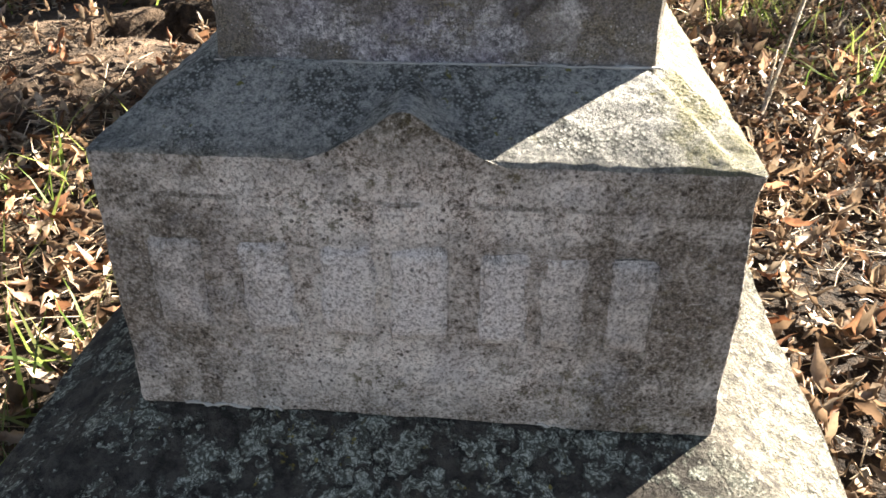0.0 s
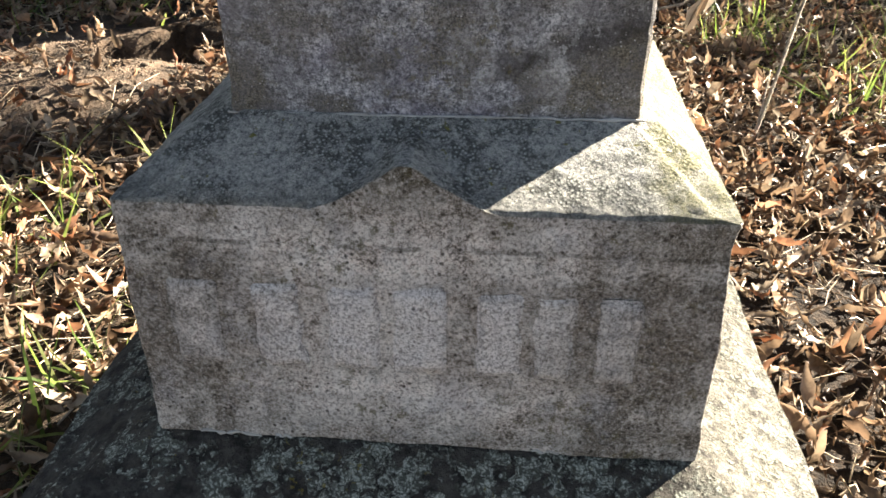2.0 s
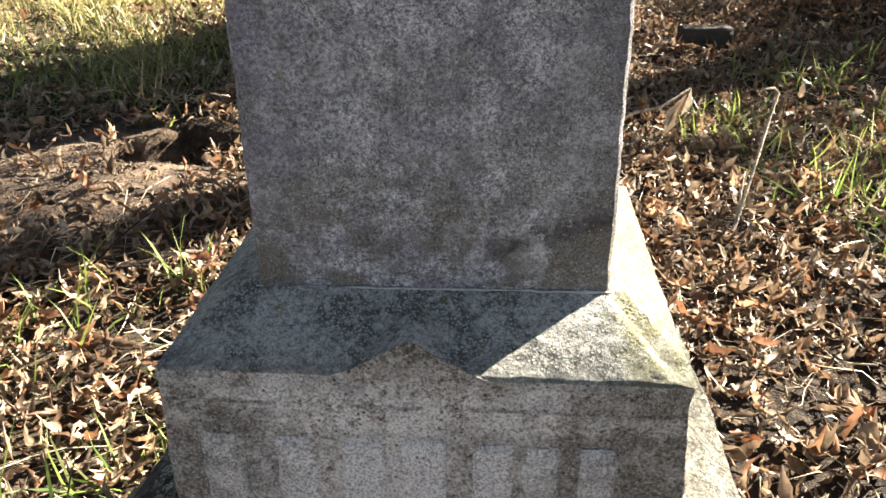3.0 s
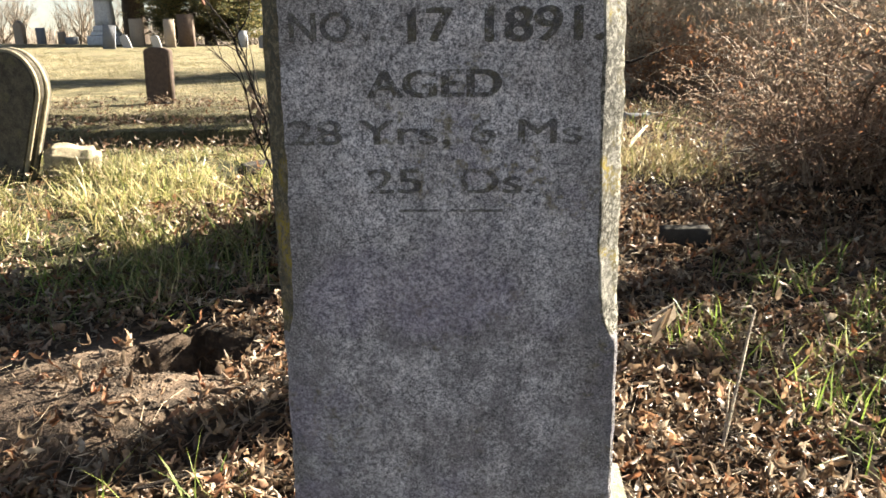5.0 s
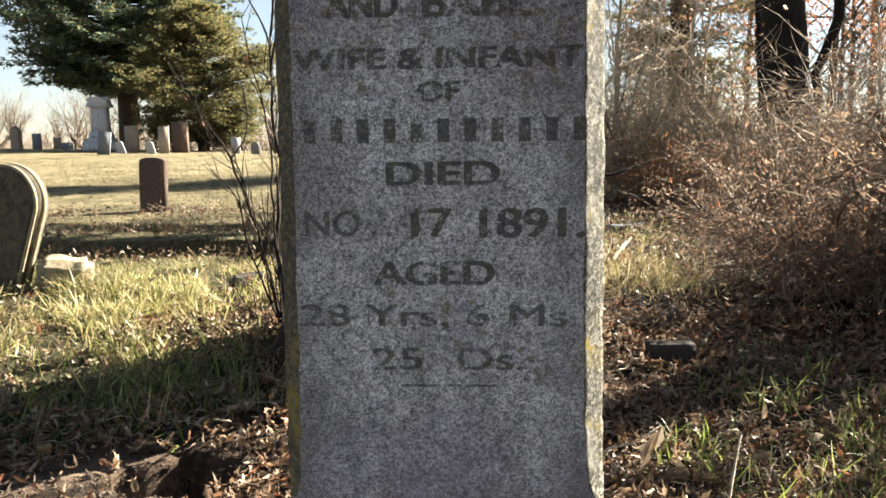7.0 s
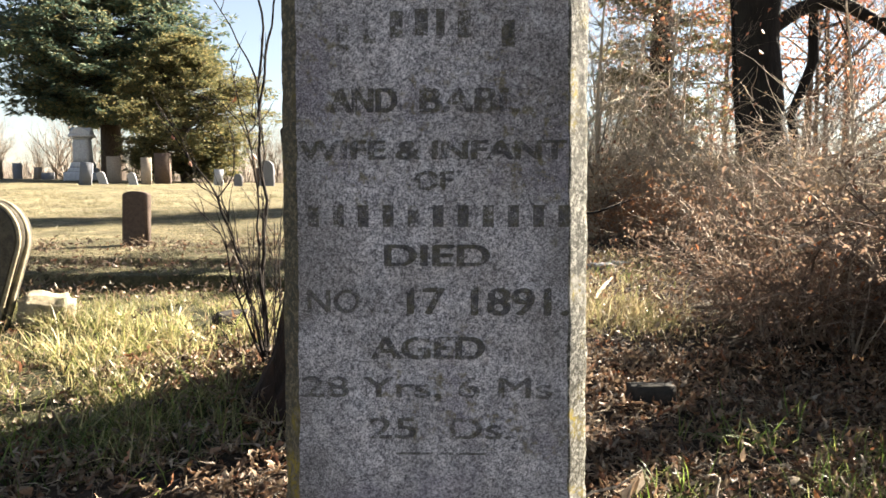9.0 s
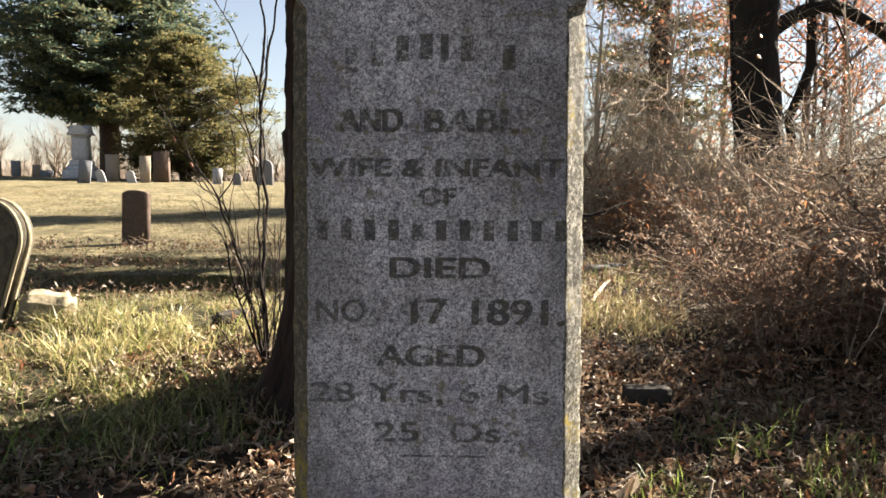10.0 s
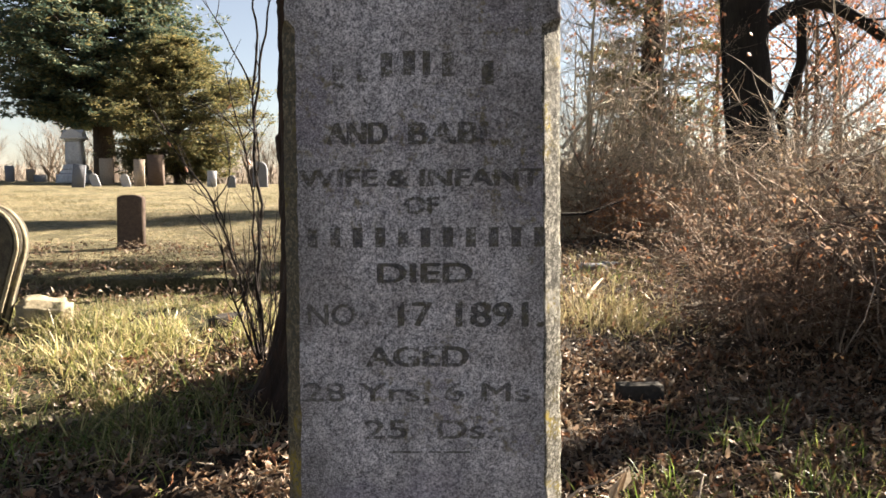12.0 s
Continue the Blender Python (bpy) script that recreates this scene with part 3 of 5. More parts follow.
def make_plinth():
    bm = bmesh.new()
    x0, x1, y0, y1, zo = -0.40, 0.392, -0.14, 0.615, 0.42
    ring = lambda a, b, c, d, z: [bm.verts.new(p) for p in ((a, c, z), (b, c, z), (b, d, z), (a, d, z))]
    rs = [ring(x0 - 0.01, x1 + 0.01, y0 - 0.01, y1 + 0.01, -0.12), ring(x0, x1, y0, y1, zo), ring(-0.262, 0.262, -0.008, 0.482, 0.4785)]
    for a, b in zip(rs, rs[1:]):
        for i in range(4):
            bm.faces.new((a[i], a[(i + 1) % 4], b[(i + 1) % 4], b[i]))
    bm.faces.new(rs[2])
    bm.faces.new(rs[0][::-1])
    bmesh.ops.bevel(bm, geom=[e for e in bm.edges if all(abs(v.co.z - zo) < 0.01 for v in e.verts)], offset=0.012, segments=3, affect="EDGES")
    bmesh.ops.subdivide_edges(bm, edges=[e for e in bm.edges if e.calc_length() > 0.05], cuts=50, use_grid_fill=True)
    for v in bm.verts:
        k = 1.0 if v.co.z < 0.455 else 0.25
        v.co += noise.noise_vector(v.co * 9) * 0.006 * k + noise.noise_vector(v.co * 34) * 0.0035 * k + noise.noise_vector(v.co * 90) * 0.0012
    for f in bm.faces:
        f.smooth = True
    return bm_mesh(bm, "plinth", M_PLINTH)


def make_die():
    """The block that bears the family name, with a hipped top and a small gable on its front."""
    bm = bmesh.new()
    ring = lambda a, b, c, d, z: [bm.verts.new(p) for p in ((a, c, z), (b, c, z), (b, d, z), (a, d, z))]
    rs = [ring(-0.257, 0.257, -0.006, 0.478, Z_DIE), ring(-0.25, 0.25, 0.0, 0.472, Z_TOP), ring(-0.178, 0.19, 0.082, 0.394, Z_FOOT)]
    for a, b in zip(rs, rs[1:]):
        for i in range(4):
            bm.faces.new((a[i], a[(i + 1) % 4], b[(i + 1) % 4], b[i]))
    bm.faces.new(rs[2])
    bm.faces.new(rs[0][::-1])
    rest = [e for e in bm.edges if max(v.co.z for v in e.verts) < 0.75]
    bmesh.ops.bevel(bm, geom=rest, offset=0.0025, segments=1, affect="EDGES")
    hips = [e for e in bm.edges if max(v.co.z for v in e.verts) > 0.77 and min(v.co.z for v in e.verts) < 0.745 and all(abs(v.co.x - 0.006) > 0.15 for v in e.verts)]
    bmesh.ops.bevel(bm, geom=hips, offset=0.016, segments=4, affect="EDGES")
    bmesh.ops.subdivide_edges(bm, edges=[e for e in bm.edges if e.calc_length() > 0.05], cuts=60, use_grid_fill=True)
    bm.normal_update()
    for v in bm.verts:
        n = noise.noise(v.co * 14) * 0.002 + noise.noise(v.co * 45) * 0.0012 + noise.noise(v.co * 120) * 0.0009
        chip = max(0.0, noise.noise(v.co * 22 + Vector((3, 1, 7))) - 0.25) * 0.009 if v.co.x > 0.235 else 0.0
        rim = max(0.0, 1 - abs(v.co.z - Z_TOP) / 0.012)
        v.co += v.normal * (n - chip)
        v.co.z += rim * (0.0012 * noise.noise(v.co * 30 + Vector((5, 0, 0))) + 0.0018 * noise.noise(v.co * 140) - 0.001)
    for f in bm.faces:
        f.smooth = True
        f.material_index = 1 if f.normal.z > 0.4 and f.calc_center_median().z > 0.7 else 0
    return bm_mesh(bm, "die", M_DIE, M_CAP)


def make_gable():
    """A low ogee gable that runs back into the sloping top."""
    half, rise = 0.074, 0.043
    bm = bmesh.new()
    cols, deep = 28, 14
    grid = []
    for j in range(deep + 1):
        y = -0.0012 + 0.1 * j / deep
        row = []
        for i in range(cols + 1):
            u = -1 + 2 * i / cols
            h = rise * (1 - abs(u)) ** 1.35 if abs(u) > 0.1 else rise * (0.905 - 3.75 * u * u)
            p = Vector((-0.008 + u * half, y, Z_TOP - 0.002 + h))
            p += noise.noise_vector(p * 60) * 0.0014
            row.append(bm.verts.new(p))
        grid.append(row)
    low = [bm.verts.new((v.co.x, v.co.y, Z_TOP - 0.014)) for v in grid[0]]
    for j in range(deep):
        for i in range(cols):
            bm.faces.new((grid[j][i], grid[j][i + 1], grid[j + 1][i + 1], grid[j + 1][i])).material_index = 1
    for i in range(cols):
        bm.faces.new((low[i], low[i + 1], grid[0][i + 1], grid[0][i])).material_index = 0
    for f in bm.faces:
        f.smooth = f.material_index == 1
    return bm_mesh(bm, "gable", M_DIE, M_CAP)


def shaft_half(z):
    return 0.1745 - 0.011 * (z - 0.8)


def make_shaft():
    """A slightly tapered shaft whose arrises are cut back between two stops."""
    cx, yf, yb = 0.0055, 0.087, 0.388
    sh = Shape()
    zs = np.concatenate([np.arange(Z_FOOT - 0.012, Z_END, 0.008), [Z_END]])
    nf, nc, ns = 44, 5, 30
    count = None
    for z in zs:
        w = shaft_half(z)
        cut = 0.004
        if 1.085 < z < 1.775:
            cut = 0.004 + 0.014 * min(1.0, (z - 1.1) / 0.022) + 0.006 * min(1.0, max(0.0, z - 1.12) / 0.08) if 1.1 < z < 1.4 else (0.004 if z < 1.4 else (0.024 if z < 1.757 else 0.006))
        grow = max(0.0, (cut - 0.006) / 0.018)
        x0, x1 = cx - w - 0.007 * grow, cx + w + 0.0015 * grow
        cut_l = cut * 0.85
        ring = []
        corners = [((x0 + cut_l, yf), (x1 - cut, yf), nf), ((x1 - cut, yf), (x1, yf + cut), nc), ((x1, yf + cut), (x1, yb - cut), ns),
                   ((x1, yb - cut), (x1 - cut, yb), nc), ((x1 - cut, yb), (x0 + cut_l, yb), nf), ((x0 + cut_l, yb), (x0, yb - cut_l), nc),
                   ((x0, yb - cut_l), (x0, yf + cut_l), ns), ((x0, yf + cut_l), (x0 + cut_l, yf), nc)]
        for a, b, n in corners:
            for i in range(n):
                t = i / n
                ring.append(Vector((a[0] + (b[0] - a[0]) * t, a[1] + (b[1] - a[1]) * t, z)))
        count = len(ring)
        for k, p in enumerate(ring):
            edge = nf - 2 <= k <= nf + nc + 2 or k >= count - nc - 2 or k <= 2
            amp = 0.0016 if edge else 0.0005
            d = noise.noise_vector(p * 30) * amp + noise.noise_vector(p * 110) * amp * 0.8
            if not edge and k < nf:
                d.y = max(-0.0003, min(0.0003, d.y))
            sh.v.append(p + d)
    for j in range(len(zs) - 1):
        for k in range(count):
            a, b = j * count + k, j * count + (k + 1) % count
            sh.f.append((a, b, b + count, a + count))
            z = zs[j]
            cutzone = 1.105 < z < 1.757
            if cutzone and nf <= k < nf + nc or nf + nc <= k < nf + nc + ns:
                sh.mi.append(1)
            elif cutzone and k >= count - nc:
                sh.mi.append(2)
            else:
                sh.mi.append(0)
    sh.f.append(tuple(range((len(zs) - 1) * count, len(zs) * count)))
    sh.mi.append(0)
    return sh.mesh("shaft", [M_SHAFT, M_EDGE_R, M_EDGE_L])


plinth = part("plinth", make_plinth(), monument, "dark base stone with pale rosettes of lichen and a sloping top")
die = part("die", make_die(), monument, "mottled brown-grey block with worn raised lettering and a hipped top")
part("gable", make_gable(), die)
shaft = part("shaft", make_shaft(), monument, "speckled grey shaft with cut arrises and stained inscription")
for a, b in ((Vector((-0.171, 0.084, 0.7745)), Vector((0.182, 0.084, 0.7775))), (Vector((0.182, 0.084, 0.7775)), Vector((0.182, 0.392, 0.7775)))):
    pts = [a.lerp(b, i / 40) + noise.noise_vector(Vector((i * 0.7, 3, 1))) * 0.0012 for i in range(41)]
    sh = Shape().tube(pts, [max(0.0003, 0.0013 + 0.0022 * noise.noise(Vector((i * 0.5, 9, 2)))) for i in range(41)], 6)
    part("mortar_joint", sh.mesh("mortar_joint", [M_MORTAR]), shaft, "thin pale mortar line at the foot of the shaft")
for x, w in ((-0.215, 0.06), (-0.14, 0.015), (0.105, 0.025)):
    pts = [Vector((x + w * i / 12, -0.0055, 0.481 + 0.0015 * math.sin(i))) for i in range(13)]
    sh = Shape().tube(pts, [max(0.0006, 0.0017 + 0.0018 * noise.noise(Vector((i * 0.9, x * 50, 4)))) for i in range(13)], 6, 0, 0.4)
    part("mortar_joint", sh.mesh("mortar_patch", [M_MORTAR]), die, "broken pale mortar at the foot of the die")


def text_mesh(body, x0, x1, z0, z1, y, thick):
    """A line of capitals fitted between two edges on a face that looks south."""
    cu = bpy.data.curves.new("line", "FONT")
    cu.body, cu.extrude = body, 0.02
    tmp = bpy.data.objects.new("line", cu)
    me = bpy.data.meshes.new_from_object(tmp)
    bpy.data.objects.remove(tmp)
    co = np.array([v.co[:] for v in me.vertices])
    lo, hi = co.min(0), co.max(0)
    for v in me.vertices:
        x = x0 + (v.co.x - lo[0]) / (hi[0] - lo[0]) * (x1 - x0)
        z = z0 + (v.co.y - lo[1]) / (hi[1] - lo[1]) * (z1 - z0)
        v.co = (x, y - thick * (v.co.z - lo[2]) / (hi[2] - lo[2]) + 0.0004, z)
    me.materials.clear()
    me.materials.append(M_LETTER)
    return me


def islands(me, fat=0.0018):
    """One mesh for each separate letter of a line."""
    bm = bmesh.new()
    bm.from_mesh(me)
    left, out = set(bm.verts), []
    while left:
        seed = next(iter(left))
        group, todo = {seed}, [seed]
        while todo:
            v = todo.pop()
            for e in v.link_edges:
                o = e.other_vert(v)
                if o not in group:
                    group.add(o)
                    todo.append(o)
        left -= group
        faces = {f for v in group for f in v.link_faces}
        vs = sorted(group, key=lambda v: v.index)
        idx = {v: i for i, v in enumerate(vs)}
        one = bpy.data.meshes.new("letter")
        polys = [[idx[v] for v in f.verts] for f in sorted(faces, key=lambda f: f.index)]
        pos, pol = [], []
        for i, (dx, dz) in enumerate(((0, 0), (fat, fat / 3), (-fat, -fat / 3), (fat * 0.4, -fat * 0.4))):
            pol += [[q + len(pos) for q in p] for p in polys]
            pos += [(v.co.x + dx, v.co.y - 0.00012 * i, v.co.z + dz) for v in vs]
        one.from_pydata(pos, [], pol)
        one.materials.append(M_LETTER)
        out.append(one)
    bm.free()
    return sorted(out, key=lambda m: m.vertices[0].co.x)


YF = 0.087
for words in (("AND", -0.109, -0.038, 1.619, 1.644), ("BABE", -0.011, 0.095, 1.619, 1.644), ("WIFE & INFANT", -0.144, 0.146, 1.568, 1.588),
              ("OF", -0.017, 0.023, 1.535, 1.555), ("DIED", -0.051, 0.063, 1.451, 1.474), ("NOV.", -0.138, -0.048, 1.398, 1.424), ("17", -0.026, 0.014, 1.397, 1.426),
              ("1891.", 0.045, 0.151, 1.396, 1.426), ("AGED", -0.067, 0.058, 1.346, 1.371), ("28 Yrs, 6 Ms", -0.146, 0.134, 1.298, 1.325), ("25  Ds.", -0.07, 0.09, 1.254, 1.278)):
    worn = M_WORN if words[0] in ("NOV.", "28 Yrs, 6 Ms", "25  Ds.") else M_FAINT if words[0] in ("WIFE & INFANT", "OF") else M_LETTER
    for me in islands(text_mesh(*words, YF, 0.0012), 0.0006 if worn is M_WORN else 0.0016):
        me.materials[0] = worn
        part("letter", me, shaft)


def bars(cells, y, thick, mat, lean=0.0):
    """Plain worn bars, one for each character that is not spelt out."""
    bm = bmesh.new()
    for x0, x1, z0, z1 in cells:
        vs = [bm.verts.new((x, yy, z)) for yy in (y + 0.0006, y - thick) for x, z in ((x0, z0), (x1, z0), (x1, z1), (x0, z1))]
        for q in ((4, 5, 6, 7), (0, 1, 5, 4), (1, 2, 6, 5), (2, 3, 7, 6), (3, 0, 4, 7)):
            bm.faces.new([vs[i] for i in q])
    return bm_mesh(bm, "bars", mat)


arch = []
for i, x in enumerate((-0.105, -0.076, -0.047, -0.02, 0.003, 0.026, 0.073)):
    z = 1.678 + 0.022 * (1 - ((x + 0.01) / 0.11) ** 2)
    arch.append((x + 0.003, x + (0.012 if i == 4 else 0.017), z, z + 0.028))
for c in arch + [(-0.136 + 0.0275 * i, -0.136 + 0.0275 * i + 0.012, 1.494, 1.518) for i in range(11)]:
    part("letter_bar", bars([c], YF, 0.0008, M_FAINT), shaft)
part("rule", bars([(-0.041, 0.061, 1.2355, 1.238)], YF, 0.0008, M_WORN), shaft)


def raised_bar(x0, x1, z0, z1, mat):
    """A worn raised bar with soft edges on the die."""
    bm = bmesh.new()
    bmesh.ops.create_cube(bm, size=1.0)
    for v in bm.verts:
        v.co = Vector(((x0 + x1) / 2 + v.co.x * (x1 - x0), -0.0036 + v.co.y * 0.005, (z0 + z1) / 2 + v.co.z * (z1 - z0)))
    bmesh.ops.bevel(bm, geom=bm.edges[:], offset=0.0022, segments=3, affect="EDGES")
    bmesh.ops.subdivide_edges(bm, edges=[e for e in bm.edges if e.calc_length() > 0.02], cuts=10, use_grid_fill=True)
    bm.normal_update()
    for v in bm.verts:
        e = min(v.co.x - x0, x1 - v.co.x, v.co.z - z0, z1 - v.co.z)
        if v.co.y < -0.006:
            v.co.y += 0.0015 * max(0.0, 1 - e / 0.012)
        v.co.y -= 0.006 * (0.605 - v.co.z) / 0.255
        v.co += noise.noise_vector(v.co * 60) * 0.0014
        edge = noise.noise_vector(v.co * 38) * 0.0045
        v.co.x, v.co.z = v.co.x + edge.x, v.co.z + edge.z
    for f in bm.faces:
        f.smooth = True
        # faces not turned south take the darker marble in patches
        f.material_index = 1 if f.normal.y > -0.5 and noise.noise(f.calc_center_median() * 40) > 0.05 else 0
    return bm_mesh(bm, "raised_letter_bar", mat, M_BAR_SIDE)


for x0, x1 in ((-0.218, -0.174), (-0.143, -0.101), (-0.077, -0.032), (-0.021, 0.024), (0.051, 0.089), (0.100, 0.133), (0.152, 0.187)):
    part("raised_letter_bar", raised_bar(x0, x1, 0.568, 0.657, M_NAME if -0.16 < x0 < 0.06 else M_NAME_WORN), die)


# ---- other stones ----
def headstone_mesh(name, w, h, t, mat, top="round", wear=0.004, sides=14):
    """An upright slab with a round, segmental, flat or pointed head."""
    prof = [(-w / 2, -0.15), (w / 2, -0.15)]
    if top == "round":
        r = w / 2
        prof += [(r * math.cos(a), h - r + r * math.sin(a)) for a in [math.pi * i / sides for i in range(sides + 1)]]
    elif top == "segment":
        prof += [(w / 2 * math.cos(a), h - 0.16 * w + 0.16 * w * math.sin(a)) for a in [math.pi * i / sides for i in range(sides + 1)]]
    elif top == "point":
        prof += [(w / 2, h * 0.8), (0, h), (-w / 2, h * 0.8)]
    else:
        prof += [(w / 2, h), (-w / 2, h)]
    bm = bmesh.new()
    f = [bm.verts.new((x, -t / 2, z)) for x, z in prof]
    b = [bm.verts.new((x, t / 2, z)) for x, z in prof]
    bm.faces.new(f)
    bm.faces.new(b[::-1])
    n = len(prof)
    for i in range(n):
        bm.faces.new((f[(i + 1) % n], f[i], b[i], b[(i + 1) % n]))
    bm.normal_update()
    rim = [e for e in bm.edges if abs(e.verts[0].co.y - e.verts[1].co.y) < 1e-6]
    bmesh.ops.bevel(bm, geom=rim, offset=min(t * 0.16, 0.02), segments=3, affect="EDGES")
    for v in bm.verts:
        v.co += noise.noise_vector(v.co * 7) * wear
    for q in bm.faces:
        q.smooth = len(q.verts) == 4
    return bm_mesh(bm, name, mat)


def stand(ob, x, y, sink=0.0, rx=0, ry=0, rz=0):
    ob.matrix_basis = pose(x, y, ground_z(x, y) - sink, rx, ry, rz)
    return ob


tomb = empty("leaning_headstone", pose(-3.81, 5.0, ground_z(-3.81, 5.0) - 0.02, 0, 21, -12), "leaning round-headed grey headstone with a moulded rim in turf", "headstone")
part("slab", headstone_mesh("slab", 0.535, 1.03, 0.17, M_TOMB, "round", 0.003, 22), tomb)
rimpts = [Vector((0.262 * math.cos(a), -0.06, 0.76 + 0.262 * math.sin(a))) for a in [math.pi * i / 30 for i in range(31)]]
rimpts = [Vector((0.262, -0.06, 0.02)), Vector((0.262, -0.06, 0.4))] + rimpts + [Vector((-0.262, -0.06, 0.4)), Vector((-0.262, -0.06, 0.02))]
# paler stone on the moulding paints sun on the rim beside the dark slab
part("moulding", Shape().tube(rimpts, [0.016] * len(rimpts), 10).mesh("moulding", [M_CHUNK]), tomb)
part("moulding", Shape().tube([p + Vector((0, 0.08, 0)) for p in rimpts], [0.022] * len(rimpts), 10).mesh("moulding", [M_CHUNK]), tomb)
chunk = stand(tagged(new("broken_stone", bm_mesh(block(0.42, 0.3, 0.25, 0.045, 8, 0.018, 6, 0.12, 4.0), "broken_stone", M_CHUNK)),
              "rough buff broken stone lying in grass by a headstone", "stone"), -3.25, 5.05, 0.03, 4, 6, 20)
small = stand(tagged(new("headstone", headstone_mesh("headstone", 0.37, 0.77, 0.16, M_BROWN, "segment")), "small dark brown upright headstone on the lawn", "headstone"), -4.68, 10.0, 0, -2, 1, -4)
foot = stand(tagged(new("footstone", bm_mesh(block(0.255, 0.1, 0.24, 0.004, 6, 0.0012, 8, 0.01, 2.0), "footstone", M_BLOCK)), "low dark rectangular footstone among dead leaves", "footstone"), 1.06, 3.42, 0.115, 0, 0, 2)
for x, y, w, lab in ((1.52, 7.7, 0.3, "small flat grey footstone in leaves and grass"), (1.75, 7.9, 0.22, "small grey stone half hidden by brush")):
    stand(tagged(new("footstone", bm_mesh(block(w, 0.14, 0.16, 0.015, 5, 0.006, 8, 0.03, x), "footstone", M_BLUE)), lab, "footstone"), x, y, 0.1, 3, 2, 15)
stand(tagged(new("fieldstone", bm_mesh(block(0.32, 0.2, 0.14, 0.03, 6, 0.02, 6, 0.1, 9.0), "fieldstone", M_BLOCK)), "dark flat fieldstone in grass beside saplings", "stone"), -1.75, 5.0, 0.04, 3, -4, 25)


def pedestal_monument(x, y):
    """A tall stepped monument with a capped die."""
    m = empty("pedestal_monument", pose(x, y, ground_z(x, y), 0, 0, 12), "tall pale grey pedestal monument with a moulded cap on the crest", "monument")
    z = 0.0
    for nm, w, h, tp in (("base", 1.62, 0.48, 0.02), ("step", 1.34, 0.22, 0.12), ("plinth_block", 1.1, 0.3, 0.14), ("shaft_block", 0.84, 1.2, 0.1), ("neck_moulding", 0.86, 0.1, 0.0), ("cornice", 1.12, 0.16, 0.0)):
        part(nm, bm_mesh(block(w, w, h, 0.03, 3, 0.006, 3, tp, z), nm, M_PALE), m, at=pose(0, 0, z))
        z += h
    for turn in (0, 90):
        bm = bmesh.new()
        ring = [[bm.verts.new((x, y, zz)) for x, zz in ((-0.5, 0), (0.5, 0), (0.44, 0.14), (0.12, 0.36), (-0.12, 0.36), (-0.44, 0.14))] for y in (-0.5, 0.5)]
        for i in range(6):
            bm.faces.new((ring[0][i], ring[0][(i + 1) % 6], ring[1][(i + 1) % 6], ring[1][i]))
        bm.faces.new(ring[0][::-1])
        bm.faces.new(ring[1])
        bmesh.ops.bevel(bm, geom=bm.edges[:], offset=0.025, segments=2, affect="EDGES")
        part("gabled_cap", bm_mesh(bm, "gabled_cap", M_PALE), m, at=pose(0, 0, z - 0.002 * (turn > 0), 0, 0, turn))
    return m


pedestal_monument(-20.38, 39.6)
for x, y, w, h, t, mat, top, tilt, lab in (
        (-17.1, 33.2, 0.55, 1.0, 0.14, M_BLUE, "flat", 7, "leaning blue-grey flat-topped headstone on the crest"),
        (-15.3, 37.6, 0.75, 1.55, 0.35, M_BROWN, "flat", 0, "broad dark brown headstone under the cedar"),
        (-18.18, 38.4, 0.65, 1.35, 0.3, M_TAN, "flat", 0, "tan square-topped headstone with a low base"),
        (-15.45, 35.9, 0.5, 1.3, 0.14, M_TAN, "flat", 1, "tall narrow tan headstone"),
        (-15.68, 35.0, 0.4, 0.6, 0.12, M_GREY, "round", -14, "short pale round-headed headstone leaning over"),
        (-17.21, 35.2, 0.4, 0.62, 0.12, M_GREY, "round", -18, "small white headstone tilted by the monument"),
        (-9.86, 37.0, 0.7, 1.25, 0.25, M_BLUE, "round", 0, "dark blue-grey round-headed headstone on a pale base"),
        (-12.3, 37.0, 0.45, 0.8, 0.12, M_GREY, "flat", 3, "small grey headstone in tree shade"),
        (-11.0, 36.0, 0.4, 0.6, 0.12, M_BLUE, "round", 0, "low grey headstone beyond the lawn"),
        (-10.4, 38.0, 0.5, 0.9, 0.14, M_BROWN, "flat", 0, "plain brown headstone beyond the lawn"),
        (-24.81, 41.0, 0.5, 0.9, 0.14, M_BLUE, "flat", 0, "blue-grey headstone on the far crest"),
        (-24.21, 42.0, 0.45, 0.7, 0.14, M_TAN, "flat", 0, "short tan headstone on the far crest"),
        (-26.3, 41.5, 0.5, 1.3, 0.4, M_TAN, "point", 0, "pale pointed marker on the far crest"),
        (-23.38, 41.5, 0.7, 0.4, 0.2, M_BLUE, "flat", 0, "low wide grey marker on the far crest")):
    stand(tagged(new("headstone", headstone_mesh("headstone", w, h, t, mat, top)), lab, "headstone", "headstones on the crest"), x, y, 0, 0, tilt, 0)


# ---- trees ----
def limb_path(p, d, length, n, bend, rise, rng):
    pts, q = [p.copy()], d.normalized()
    for i in range(n):
        q = (q + Vector((rng.uniform(-1, 1), rng.uniform(-1, 1), rng.uniform(-1, 1))) * bend + Vector((0, 0, rise))).normalized()
        pts.append(pts[-1] + q * length / n)
    return pts


